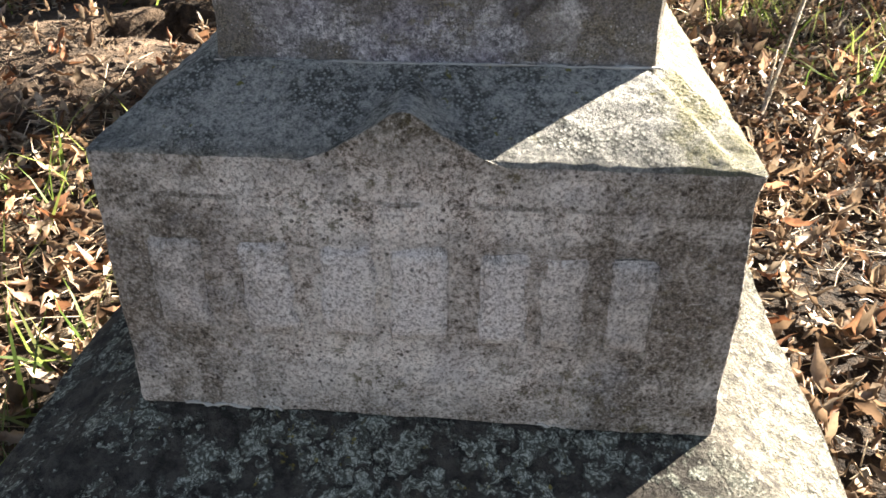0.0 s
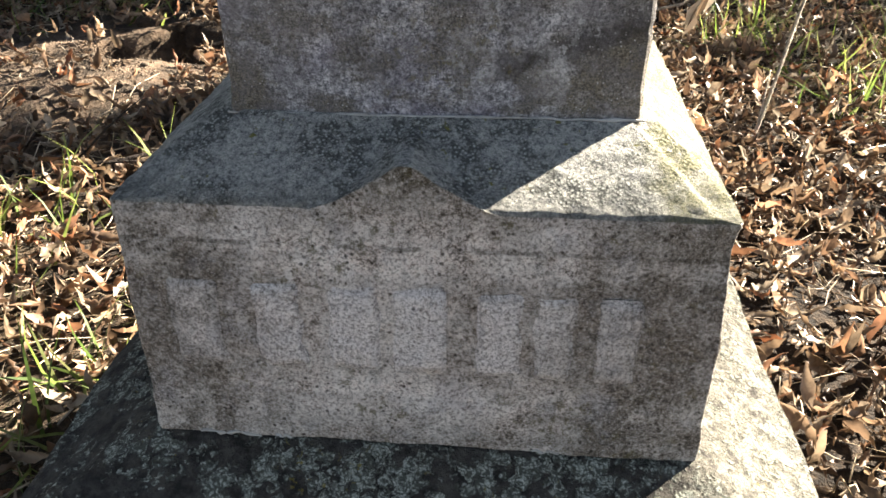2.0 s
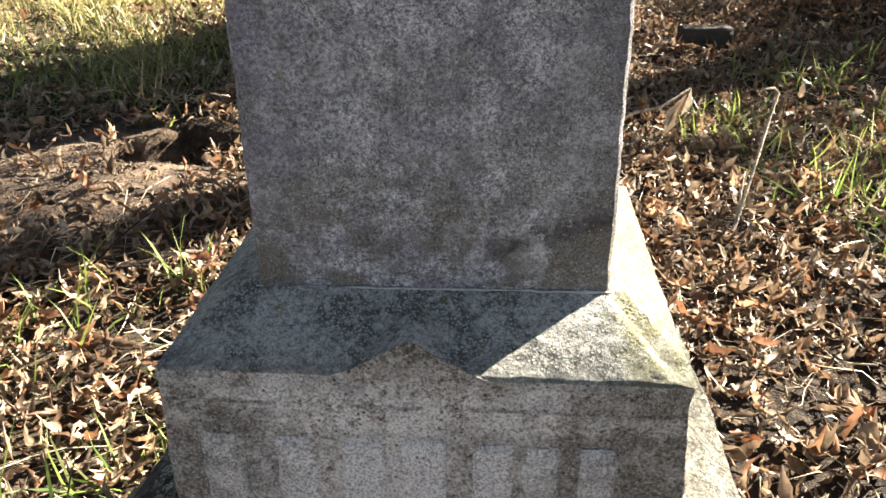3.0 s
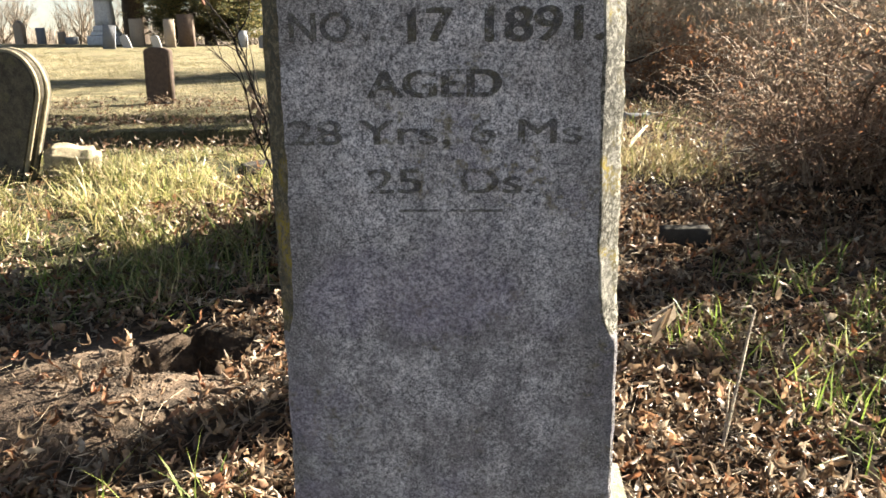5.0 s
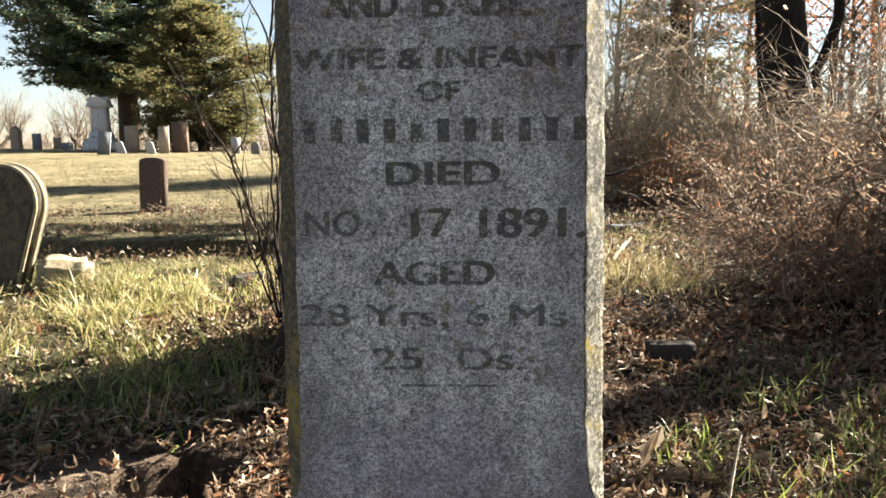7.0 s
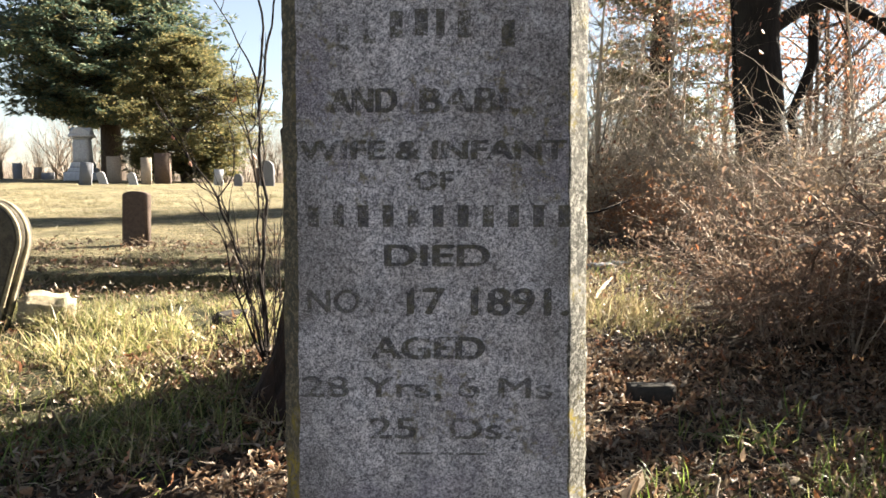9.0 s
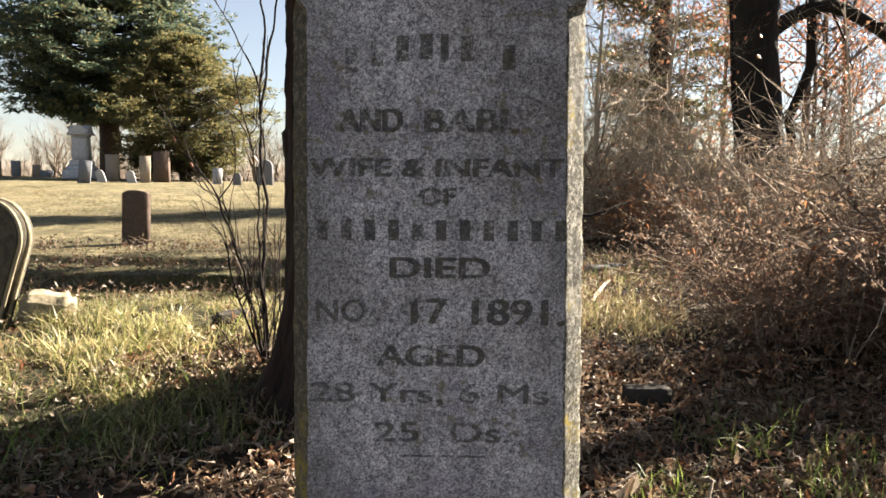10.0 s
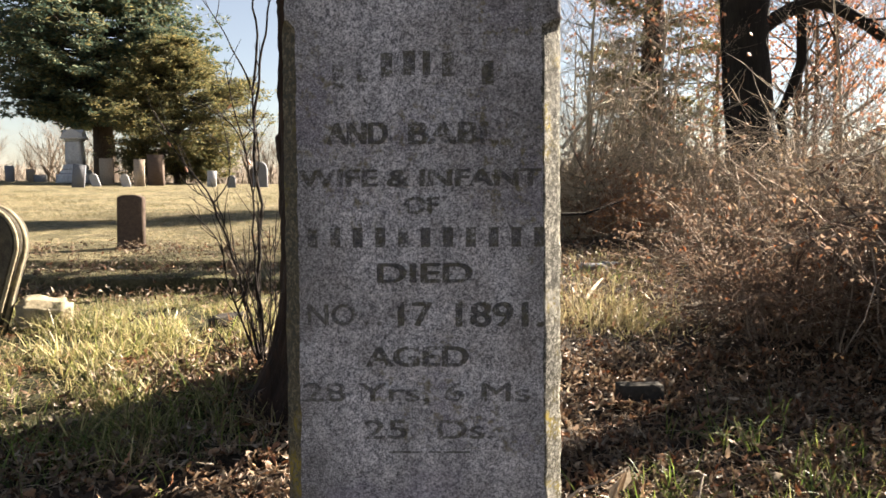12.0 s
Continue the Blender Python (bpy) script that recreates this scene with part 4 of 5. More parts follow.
def branch(sh, p, d, length, r, depth, rng, bend=0.18, rise=0.05, kids=4, sides=5, tips=None, spread=0.8):
    n = max(3, int(length / 0.35)) if depth > 1 else 4
    n = min(n, 10)
    pts = limb_path(p, d, length, n, bend, rise, rng)
    sh.tube(pts, [r * (1 - 0.75 * i / n) for i in range(n + 1)], sides if depth > 1 else 3)
    if depth <= 0:
        if tips is not None:
            tips.append((pts[-1], (pts[-1] - pts[-2]).normalized()))
        return
    for k in range(kids):
        i = rng.randint(max(1, n // 3), n)
        t = (pts[i] - pts[i - 1]).normalized()
        side = Vector((rng.uniform(-1, 1), rng.uniform(-1, 1), rng.uniform(-0.5, 0.8)))
        branch(sh, pts[i], (t * (1 - spread * 0.5) + side * spread).normalized(), length * rng.uniform(0.4, 0.68), r * (1 - 0.7 * i / n) * 0.6, depth - 1, rng, bend, rise, kids, sides, tips, spread)


def bare_tree_meshes(seed, height, r, kids=4, depth=3, leaves=0, mat=M_BARK, first=0.3, leafmat=M_REDLEAF, stem=0.8, reach=(0.2, 0.36), up=(0.3, 0.9)):
    rng = random.Random(seed)
    trunk, crown, tips = Shape(), Shape(), []
    n = 12
    pts = limb_path(Vector((0, 0, -0.2)), Vector((rng.uniform(-0.06, 0.06), rng.uniform(-0.06, 0.06), 1)), height * stem, n, 0.05 if stem > 0.6 else 0.12, 0.06, rng)
    trunk.tube(pts, [r * (1.35 if i == 0 else 1.0 - 0.8 * i / n) for i in range(n + 1)], 9, 0, 0.15)
    for i in range(int(n * first), n + 1):
        for k in range(2 if i < n else 4):
            a = rng.uniform(0, 2 * math.pi)
            d = Vector((math.cos(a), math.sin(a), rng.uniform(*up)))
            branch(crown, pts[i], d, height * rng.uniform(*reach), r * (1 - 0.8 * i / n) * (0.45 if stem > 0.6 else 0.7), depth - 1, rng, 0.2, 0.06, kids, 4, tips)
    foliage = Shape()
    for k in range(leaves):
        p, d = rng.choice(tips)
        p = p + Vector((rng.uniform(-1, 1), rng.uniform(-1, 1), rng.uniform(-1, 1))) * 0.25
        foliage.leaf(p, Vector((rng.uniform(-1, 1), rng.uniform(-1, 1), -0.7)).normalized(), Vector((0, 1, 0.2)), rng.uniform(0.06, 0.12), rng.uniform(0.035, 0.07))
    return trunk.mesh("trunk", [mat]), crown.mesh("branches", [mat]), foliage.mesh("leaves", [leafmat], False) if leaves else None


def bare_tree(meshes, x, y, label, group="woodland trees", s=1.0, rz=0):
    t = empty("bare_tree", pose(x, y, ground_z(x, y), 0, 0, rz), label, "tree", group)
    for nm, me in zip(("trunk", "branch_mass", "foliage"), meshes):
        if me:
            part(nm, me, t, kind="" if nm == "trunk" else "stuff")
    t.scale = (s, s, s)
    return t


# the old tree behind the monument, with spreading roots
def old_tree():
    rng = random.Random(5)
    t = empty("old_tree", pose(-0.455, 3.62, 0.2), "large old grey-brown tree trunk with flared roots behind the monument", "tree")
    sides, zs = 180, [-0.25, -0.1] + list(np.arange(-0.04, 2.4, 0.045)) + [2.6, 3.2, 4.0, 5.0]
    sh = Shape()
    for z in zs:
        flare = 0.42 * math.exp(-max(z, -0.1) / 0.3)
        for s in range(sides):
            a = 2 * math.pi * s / sides
            root = max(0.0, math.cos(a * 5 + 0.7)) ** 1.5 + 0.7 * max(0, math.cos(a - 4.2)) ** 6
            r = 0.525 - 0.008 * z + flare * (0.25 + 0.6 * root)
            p = Vector((math.cos(a), math.sin(a), 0))
            r *= 1 + 0.07 * noise.noise(Vector((p.x * 2.5, p.y * 2.5, z * 0.8))) + 0.045 * noise.noise(Vector((p.x * 9, p.y * 9, z * 1.2)))
            plate = noise.noise(Vector((p.x * 11, p.y * 11, z * 2.2 + 0.4 * math.sin(a * 9))))
            r += 0.022 * (1 - 2.2 * abs(plate)) + 0.008 * noise.noise(Vector((p.x * 30, p.y * 30, z * 14)))
            sh.v.append(Vector((p.x * r, p.y * r, z)))
    for j in range(len(zs) - 1):
        for s in range(sides):
            a, b = j * sides + s, j * sides + (s + 1) % sides
            sh.f.append((a, b, b + sides, a + sides))
            sh.mi.append(0)
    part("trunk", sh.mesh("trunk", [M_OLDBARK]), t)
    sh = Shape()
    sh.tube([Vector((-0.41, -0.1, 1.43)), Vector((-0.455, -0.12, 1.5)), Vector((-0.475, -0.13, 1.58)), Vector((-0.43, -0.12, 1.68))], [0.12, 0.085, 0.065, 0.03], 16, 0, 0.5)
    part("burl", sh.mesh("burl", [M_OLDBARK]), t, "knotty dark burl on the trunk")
    sh = Shape()
    for k in range(7):
        a = k * 0.9
        branch(sh, Vector((0, 0, 4.2 + 0.12 * k)), Vector((math.cos(a), math.sin(a), 0.9)), 3.6, 0.16, 2, rng, 0.2, 0.05, 4)
    part("limb_mass", sh.mesh("limb_mass", [M_BARK]), t, kind="stuff")
    # this crown stays out of view, added to keep skylight off the ground
    crown = Shape()
    for k in range(2600):
        d = Vector((rng.gauss(0, 1), rng.gauss(0, 1), rng.gauss(0, 1))).normalized()
        c = Vector((0, 0, 7.6)) + Vector((d.x * 4.8, d.y * 4.8, d.z * 3.0)) * rng.uniform(0.35, 1.0) * (0.9 + 0.25 * noise.noise(d * 2.5))
        for m in range(14):
            q = Vector((rng.gauss(0, 1), rng.gauss(0, 1), rng.gauss(0, 0.6))).normalized()
            crown.leaf(c + q * rng.uniform(0.02, 0.3), q, Vector((rng.uniform(-1, 1), rng.uniform(-1, 1), 1)), rng.uniform(0.15, 0.35), rng.uniform(0.06, 0.12), 0, 0.1)
    part("crown", crown.mesh("crown", [M_CEDAR], False), t, "unseen dense evergreen crown added above the trunk to block skylight", kind="stuff")


old_tree()


def big_oak():
    rng = random.Random(11)
    t = empty("dark_oak", pose(5.46, 13.2, ground_z(5.46, 13.2)), "massive dark oak trunk with a low limb rising from brush", "tree")
    sh = Shape()
    pts = [Vector((0.06 - 0.1 * z + 0.03 * math.sin(z * 1.7), 0, z)) for z in (-0.3, 0.0, 0.4, 0.8, 1.3, 1.8, 2.3, 2.8, 3.3, 3.8, 4.4, 5.5, 7.0)]
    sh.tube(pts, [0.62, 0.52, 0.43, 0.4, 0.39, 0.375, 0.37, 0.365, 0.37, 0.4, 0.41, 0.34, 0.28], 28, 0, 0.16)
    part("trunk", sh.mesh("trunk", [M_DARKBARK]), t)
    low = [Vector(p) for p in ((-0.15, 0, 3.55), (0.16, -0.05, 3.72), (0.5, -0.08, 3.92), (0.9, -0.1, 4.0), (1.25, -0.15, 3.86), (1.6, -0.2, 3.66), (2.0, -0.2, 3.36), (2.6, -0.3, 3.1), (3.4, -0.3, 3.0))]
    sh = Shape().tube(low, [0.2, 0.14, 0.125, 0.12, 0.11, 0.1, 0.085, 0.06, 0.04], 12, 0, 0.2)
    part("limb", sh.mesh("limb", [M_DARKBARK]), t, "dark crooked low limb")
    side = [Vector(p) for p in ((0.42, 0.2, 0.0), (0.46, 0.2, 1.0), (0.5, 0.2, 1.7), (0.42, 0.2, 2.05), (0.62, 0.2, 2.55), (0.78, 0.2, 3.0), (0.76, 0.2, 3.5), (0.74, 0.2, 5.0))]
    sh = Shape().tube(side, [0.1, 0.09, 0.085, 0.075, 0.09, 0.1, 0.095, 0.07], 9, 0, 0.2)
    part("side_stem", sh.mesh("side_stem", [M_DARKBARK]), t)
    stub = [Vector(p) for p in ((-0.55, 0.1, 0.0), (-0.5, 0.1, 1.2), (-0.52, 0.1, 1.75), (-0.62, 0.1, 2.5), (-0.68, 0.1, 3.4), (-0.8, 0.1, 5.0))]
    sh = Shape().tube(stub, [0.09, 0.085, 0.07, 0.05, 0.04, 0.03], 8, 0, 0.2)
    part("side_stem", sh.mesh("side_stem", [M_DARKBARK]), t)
    sh, tips = Shape(), []
    for i in range(2, 9):
        for k in range(3):
            branch(sh, low[i], Vector((rng.uniform(-0.5, 1), rng.uniform(-0.6, 0.6), rng.uniform(-0.6, 0.8))), 1.2, 0.026, 2, rng, 0.25, 0.0, 4, 4, tips)
    for k in range(10):
        a = k * 0.75
        branch(sh, pts[-1] + Vector((0, 0, -0.25 * k)), Vector((math.cos(a), math.sin(a), 0.5)), 4.0, 0.13, 2, rng, 0.2, 0.04, 4, 5, tips)
    part("limb_mass", sh.mesh("limb_mass", [M_DARKBARK]), t, kind="stuff")
    lv = Shape()
    for k in range(900):
        p, d = rng.choice(tips[:336])
        p = p + Vector((rng.gauss(0, 0.15), rng.gauss(0, 0.15), rng.gauss(0, 0.15)))
        lv.leaf(p, Vector((rng.uniform(-1, 1), rng.uniform(-1, 1), -0.8)).normalized(), Vector((rng.uniform(-1, 1), 1, 0.2)), rng.uniform(0.05, 0.11), rng.uniform(0.03, 0.06))
    part("foliage", lv.mesh("foliage", [M_REDLEAF], False), t, "russet oak leaves still hanging", kind="stuff")


big_oak()

# the bare wood behind the thicket
WOOD = [bare_tree_meshes(21, 8, 0.075, 5, 3, 2200, M_BARK, 0.12), bare_tree_meshes(22, 10, 0.11, 5, 3, 900, M_BARK, 0.2), bare_tree_meshes(23, 6, 0.05, 4, 3, 120, M_GREYBRUSH, 0.08), bare_tree_meshes(24, 5, 0.045, 4, 3, 40, M_GREYBRUSH, 0.05), bare_tree_meshes(25, 11, 0.22, 5, 3, 0, M_BARK, 0.45)]
rng = random.Random(31)
LABELS = ("slender woodland tree with russet leaves still hanging", "tall bare woodland tree with few russet leaves", "thin pale understorey tree with many twigs", "bare twiggy understorey tree without leaves", "straight bare tree at the edge of the thicket")
for i, (x, y, k) in enumerate(((3.0, 11.2, 2), (2.3, 13.0, 3), (3.4, 14.6, 3), (2.7, 17.0, 2), (4.4, 19.0, 3), (5.9, 15.5, 0), (7.3, 16.0, 1), (8.2, 17.5, 0), (10.5, 22.0, 0),
                               (6.6, 20.0, 3), (4.0, 22.0, 3), (8.9, 26.0, 0), (12.5, 25.0, 1), (3.0, 25.0, 2), (5.0, 17.5, 2), (14.0, 21.0, 3), (9.0, 14.0, 2),
                               (2.2, 20.0, 3), (2.0, 11.4, 3), (2.7, 12.3, 3), (1.6, 13.8, 3), (1.8, 16.5, 3), (6.4, 12.0, 2), (8.0, 11.6, 3))):
    bare_tree(WOOD[k], x, y, LABELS[k], s=rng.uniform(0.85, 1.2) * (1.5 if y > 20 else 1.0), rz=rng.uniform(0, 360))
# a bare tree at the edge of the thicket that shades the ground by the monument
bare_tree(WOOD[4], 6.2, 6.7, LABELS[4], s=1.1971, rz=70.88)


def conifer(x, y, height, radius, mat, seed, low, label, count, spray=1.0):
    """A cedar: a trunk and a ragged crown of many short sprays."""
    rng = random.Random(seed)
    t = empty("cedar_tree", pose(x, y, ground_z(x, y)), label, "tree", "cedars on the crest")
    sh = Shape()
    sh.tube([Vector((0.05 * math.sin(z), 0, z)) for z in np.linspace(-0.3, height * 0.9, 12)], list(np.linspace(0.055 * height ** 0.9, 0.05, 12)), 10, 0, 0.2)
    part("trunk", sh.mesh("trunk", [M_CEDARBARK]), t)
    limbs, crown = Shape(), Shape()
    for k in range(count):
        h = low + (height - low) * min(1.0, (int(13 * rng.random() ** 1.15) + rng.uniform(0.0, 0.55)) / 13)
        f = (h - low) / (height - low)
        a = rng.uniform(0, 2 * math.pi)
        lump = 0.78 + 0.75 * noise.noise(Vector((math.cos(a) * 1.7, math.sin(a) * 1.7, h * 0.45 + seed)))
        reach = radius * (min(1.0, 0.55 + 2.2 * f) if f < 0.22 else (1 - ((f - 0.22) / 0.78) ** 1.6) * 0.97 + 0.04) * lump
        d = Vector((math.cos(a), math.sin(a), rng.uniform(-0.06, 0.16) + 0.25 * f))
        start = Vector((0, 0, h - 0.1 * reach))
        pts = limb_path(start, d, reach, 4, 0.12, 0.02, rng)
        limbs.tube(pts, [0.05 * (1 - f) + 0.02, 0.035, 0.028, 0.02, 0.01], 3)
        for j in range(15):
            u = rng.uniform(0.3, 1.0) ** 0.6
            i = min(3, int(u * 4))
            q = pts[i].lerp(pts[i + 1], min(1.0, u * 4 - i))
            c = q + Vector((rng.gauss(0, 1), rng.gauss(0, 1), rng.gauss(-0.2, 0.25))) * 0.34
            for m in range(17):
                dd = Vector((rng.gauss(0, 1), rng.gauss(0, 1), rng.gauss(-0.15, 0.3)))
                dd = (dd + d * 0.7).normalized()
                crown.leaf(c + dd * rng.uniform(0.02, 0.2), dd, Vector((rng.uniform(-1, 1), rng.uniform(-1, 1), 1)), spray * rng.uniform(0.1, 0.26), spray * rng.uniform(0.045, 0.1), 0, 0.1)
    part("limb_mass", limbs.mesh("limb_mass", [M_CEDARBARK]), t, kind="stuff")
    part("crown", crown.mesh("crown", [mat], False), t, kind="stuff")


conifer(-22.2, 46.8, 18.0, 7.9, M_CEDAR, 3, 3.9, "large dark green cedar tree behind the gravestones", 1000, 1.5)
conifer(-15.9, 42.5, 8.2, 5.2, M_CEDAR2, 7, 0.8, "smaller olive-green cedar tree behind the gravestones", 420)
conifer(6.2, 24.0, 13.0, 2.6, M_CEDAR2, 9, 1.0, "tall thin yellowish evergreen among bare woodland trees", 130)

# bare trees and scrub far beyond the crest
FAR = [bare_tree_meshes(s, h, r, 4, 3, 0, M_BARK, 0.45, M_REDLEAF, 0.45, (0.3, 0.5), (1.0, 2.4)) for s, h, r in ((41, 9, 0.2), (42, 8, 0.17), (43, 10, 0.22))]
rng = random.Random(51)
for i in range(26):
    y = rng.uniform(70, 110)
    x = y * (-0.68 + 0.5 * i / 25) + rng.uniform(-1.5, 1.5)
    tr = bare_tree(FAR[i % 3], x, y, "distant bare tree beyond the cemetery", "distant trees", rng.uniform(0.8, 1.25), rng.uniform(0, 360))
    tr.location.z = -0.9


def far_scrub():
    rng = random.Random(61)
    sh = Shape()
    for i in range(2600):
        y = rng.uniform(85, 130)
        x = y * rng.uniform(-0.75, 0.75)
        p = Vector((x, y, -1.2))
        for k in range(3):
            d = Vector((rng.uniform(-0.5, 0.5), rng.uniform(-0.5, 0.5), 1))
            sh.tube(limb_path(p, d, rng.uniform(2.2, 5.2), 3, 0.2, 0.02, rng), [0.09, 0.07, 0.05, 0.02], 3)
    return tagged(new("far_woods", sh.mesh("far_woods", [M_FARWOOD])), "grey-brown bare scrub and woods on the skyline", "woods", kind="stuff")


far_scrub()


# ---- thicket ----
def bush_meshes(seed, height, stems, wood, leaf, twigs=9, leafy=0.7, clump=6, size=0.03, lean=0.7, thick=1.0):
    """Arching canes that fork into fine crooked twigs, with clumps of withered leaves."""
    rng = random.Random(seed)
    sh, lv = Shape(), Shape()
    n = 7
    for k in range(stems):
        a = rng.uniform(0, 2 * math.pi)
        out = Vector((math.cos(a), math.sin(a), 0))
        q = (out * rng.uniform(0.05, lean) + Vector((0, 0, 1))).normalized()
        L, sag = height * rng.uniform(0.55, 1.35), rng.uniform(0.02, 0.2)
        pts = [out * rng.uniform(0, 0.3) + Vector((0, 0, -0.05))]
        for i in range(n):
            q = (q + Vector((rng.uniform(-1, 1), rng.uniform(-1, 1), rng.uniform(-1, 1))) * 0.16 + out * sag * 0.6 - Vector((0, 0, sag * i * 0.35))).normalized()
            pts.append(pts[-1] + q * L / n)
        r = thick * (rng.uniform(0.0025, 0.006) if rng.random() < 0.82 else rng.uniform(0.008, 0.014))
        sh.tube(pts, [r * (1 - 0.8 * i / n) for i in range(n + 1)], 3)
        for m in range(twigs):
            i = rng.randint(2, n)
            d = (pts[i] - pts[i - 1]).normalized() + Vector((rng.uniform(-1, 1), rng.uniform(-1, 1), rng.uniform(-0.7, 0.7)))
            tw = limb_path(pts[i], d, height * rng.uniform(0.12, 0.38), 3, 0.4, -0.04, rng)
            sh.tube(tw, [0.003 * thick, 0.0025 * thick, 0.002 * thick, 0.0012 * thick], 3)
            if rng.random() > leafy:
                continue
            for c in range(rng.randint(2, clump)):
                p = rng.choice(tw[1:]) + Vector((rng.gauss(0, 1), rng.gauss(0, 1), rng.gauss(0, 1))) * 0.015
                lv.leaf(p, Vector((rng.uniform(-1, 1), rng.uniform(-1, 1), rng.uniform(-1.2, 0.3))).normalized(), Vector((rng.uniform(-1, 1), rng.uniform(-1, 1), 1)),
                        size * rng.uniform(0.5, 1.4), size * rng.uniform(0.25, 0.6), 0, 0.35)
    return sh.mesh("twigs", [wood]), lv.mesh("withered_leaves", [leaf], False)


BUSH = [bush_meshes(71, 0.95, 52, M_BRAMBLE, M_DARKLEAF, 9, 0.8, 7, 0.036, 0.9, 1.15), bush_meshes(72, 1.2, 48, M_BRUSH, M_DARKLEAF, 9, 0.55, 7, 0.036),
        bush_meshes(73, 1.65, 48, M_BRUSH, M_BRUSHLEAF, 8, 0.3, 5, 0.042, 0.7, 1.4), bush_meshes(74, 0.85, 50, M_BRAMBLE, M_RUSTLEAF, 8, 0.85, 7, 0.04),
        bush_meshes(75, 2.3, 34, M_GREYBRUSH, M_BRUSHLEAF, 7, 0.15, 4, 0.05, 0.6, 2.1),
        bush_meshes(76, 1.8, 15, M_CANE, M_BRUSHLEAF, 7, 0.25, 4, 0.04, 1.3, 1.5)]
BLAB = ("low dark brown tangled bush with withered leaves", "arching brown bush of crossing dead stems", "tall tan twiggy bush in the thicket", "low russet bush with hanging dry leaves", "tall grey-tan brush with long arching stems", "long pale arching canes through the thicket")
rng = random.Random(81)
NEAR = [(2.3, 4.75, 0), (2.65, 4.4, 0), (3.05, 4.6, 0), (2.45, 5.3, 0), (3.4, 5.0, 0), (3.6, 4.4, 0), (3.2, 3.95, 0)]
MIDDLE = [(4.0, 7.5, 2), (4.8, 7.1, 2), (3.2, 8.4, 1), (4.7, 8.4, 2), (5.6, 8.0, 2), (3.9, 9.6, 2), (5.8, 9.4, 2), (2.75, 10.4, 3), (2.35, 10.9, 3), (3.1, 10.7, 3), (3.8, 10.7, 2)]
BACK = [(4.7, 10.8, 2), (5.7, 10.7, 4), (6.7, 10.5, 4), (2.0, 11.6, 4), (2.7, 11.7, 4), (3.4, 11.8, 4), (4.2, 11.8, 2), (6.4, 11.9, 4), (7.5, 11.6, 4), (1.7, 12.7, 4), (2.4, 12.9, 4), (3.2, 13.0, 4), (3.9, 13.0, 4), (7.0, 13.2, 4), (8.4, 12.8, 4), (2.0, 14.4, 4), (3.0, 14.6, 4)]
# those with y below 4.3 are added, mostly unseen, to shade the ground
FRINGE_AND_SHADE = [(5.4, 6.3, 2), (5.3, 7.4, 2), (6.3, 7.2, 2), (6.6, 8.6, 4), (1.2, 11.8, 4), (5.0, 12.6, 2), (5.9, 12.5, 2), (3.8, 3.55, 2), (4.3, 3.75, 2), (4.1, 3.1, 1), (5.0, 3.5, 2), (3.65, 4.05, 2), (3.95, 3.85, 2), (3.78, 3.68, 0), (4.3, 4.25, 0), (4.1, 3.35, 0), (4.15, 4.1, 0), (4.5, 3.7, 0)]
CANES = [(2.9, 4.9, 5), (3.5, 5.4, 5), (3.1, 6.3, 5), (3.9, 6.9, 5), (3.4, 8.0, 5), (4.4, 8.1, 5), (2.2, 12.0, 5)]
for x, y, k in NEAR + MIDDLE + BACK + FRINGE_AND_SHADE + CANES:
    b = empty("bush", pose(x, y, ground_z(x, y), 0, 0, rng.uniform(0, 360)), BLAB[k], "bush", "thicket of winter brush")
    for nm, me in zip(("twig_mass", "withered_foliage"), BUSH[k]):
        part(nm, me, b, kind="stuff")
    # low eastern bushes enlarged so that their shade covers more ground
    s = rng.uniform(0.88, 1.15) * (1.55 if x > 3.1 and y < 4.3 and k == 0 else 1.0)
    b.scale = (s, s, s)


def dead_branch(pts, r, label, mat=M_PALEWOOD, forks=3, seed=1):
    rng = random.Random(seed)
    sh = Shape()
    pts = [Vector(p) for p in pts]
    n = len(pts)
    sh.tube(pts, [r * (1 - 0.6 * i / n) for i in range(n)], 7, 0, 0.3)
    for k in range(forks):
        i = rng.randint(1, n - 1)
        tw = limb_path(pts[i], (pts[i] - pts[i - 1]).normalized() + Vector((rng.uniform(-1, 1), rng.uniform(-1, 1), rng.uniform(-0.5, 0.8))), 0.35, 4, 0.3, 0, rng)
        sh.tube(tw, [r * 0.5, r * 0.42, r * 0.35, r * 0.28, r * 0.15], 5)
    return tagged(new("dead_branch", sh.mesh("dead_branch", [mat])), label, "branch")


dead_branch([(2.16, 4.20, 1.07), (2.38, 4.24, 1.16), (2.50, 4.20, 1.26), (2.66, 4.15, 1.30), (2.76, 4.10, 1.32), (3.02, 4.10, 1.40)], 0.012, "bleached crooked dead branch caught in the brush", seed=2, forks=3)
dead_branch([(2.59, 5.20, 1.61), (2.78, 5.25, 1.58), (2.86, 5.20, 1.55), (3.04, 5.15, 1.47), (3.33, 5.20, 1.43)], 0.009, "pale forked dead branch hanging in brush", seed=3, forks=4)
dead_branch([(2.20, 5.00, 1.37), (2.31, 5.03, 1.41), (2.40, 5.00, 1.40)], 0.006, "short pale dead branch across the thicket", seed=4, forks=0)
dead_branch([(1.87, 4.30, 1.16), (2.04, 4.35, 1.13), (2.18, 4.30, 1.09)], 0.006, "thin bleached dead branch lodged in brush", seed=8, forks=0)
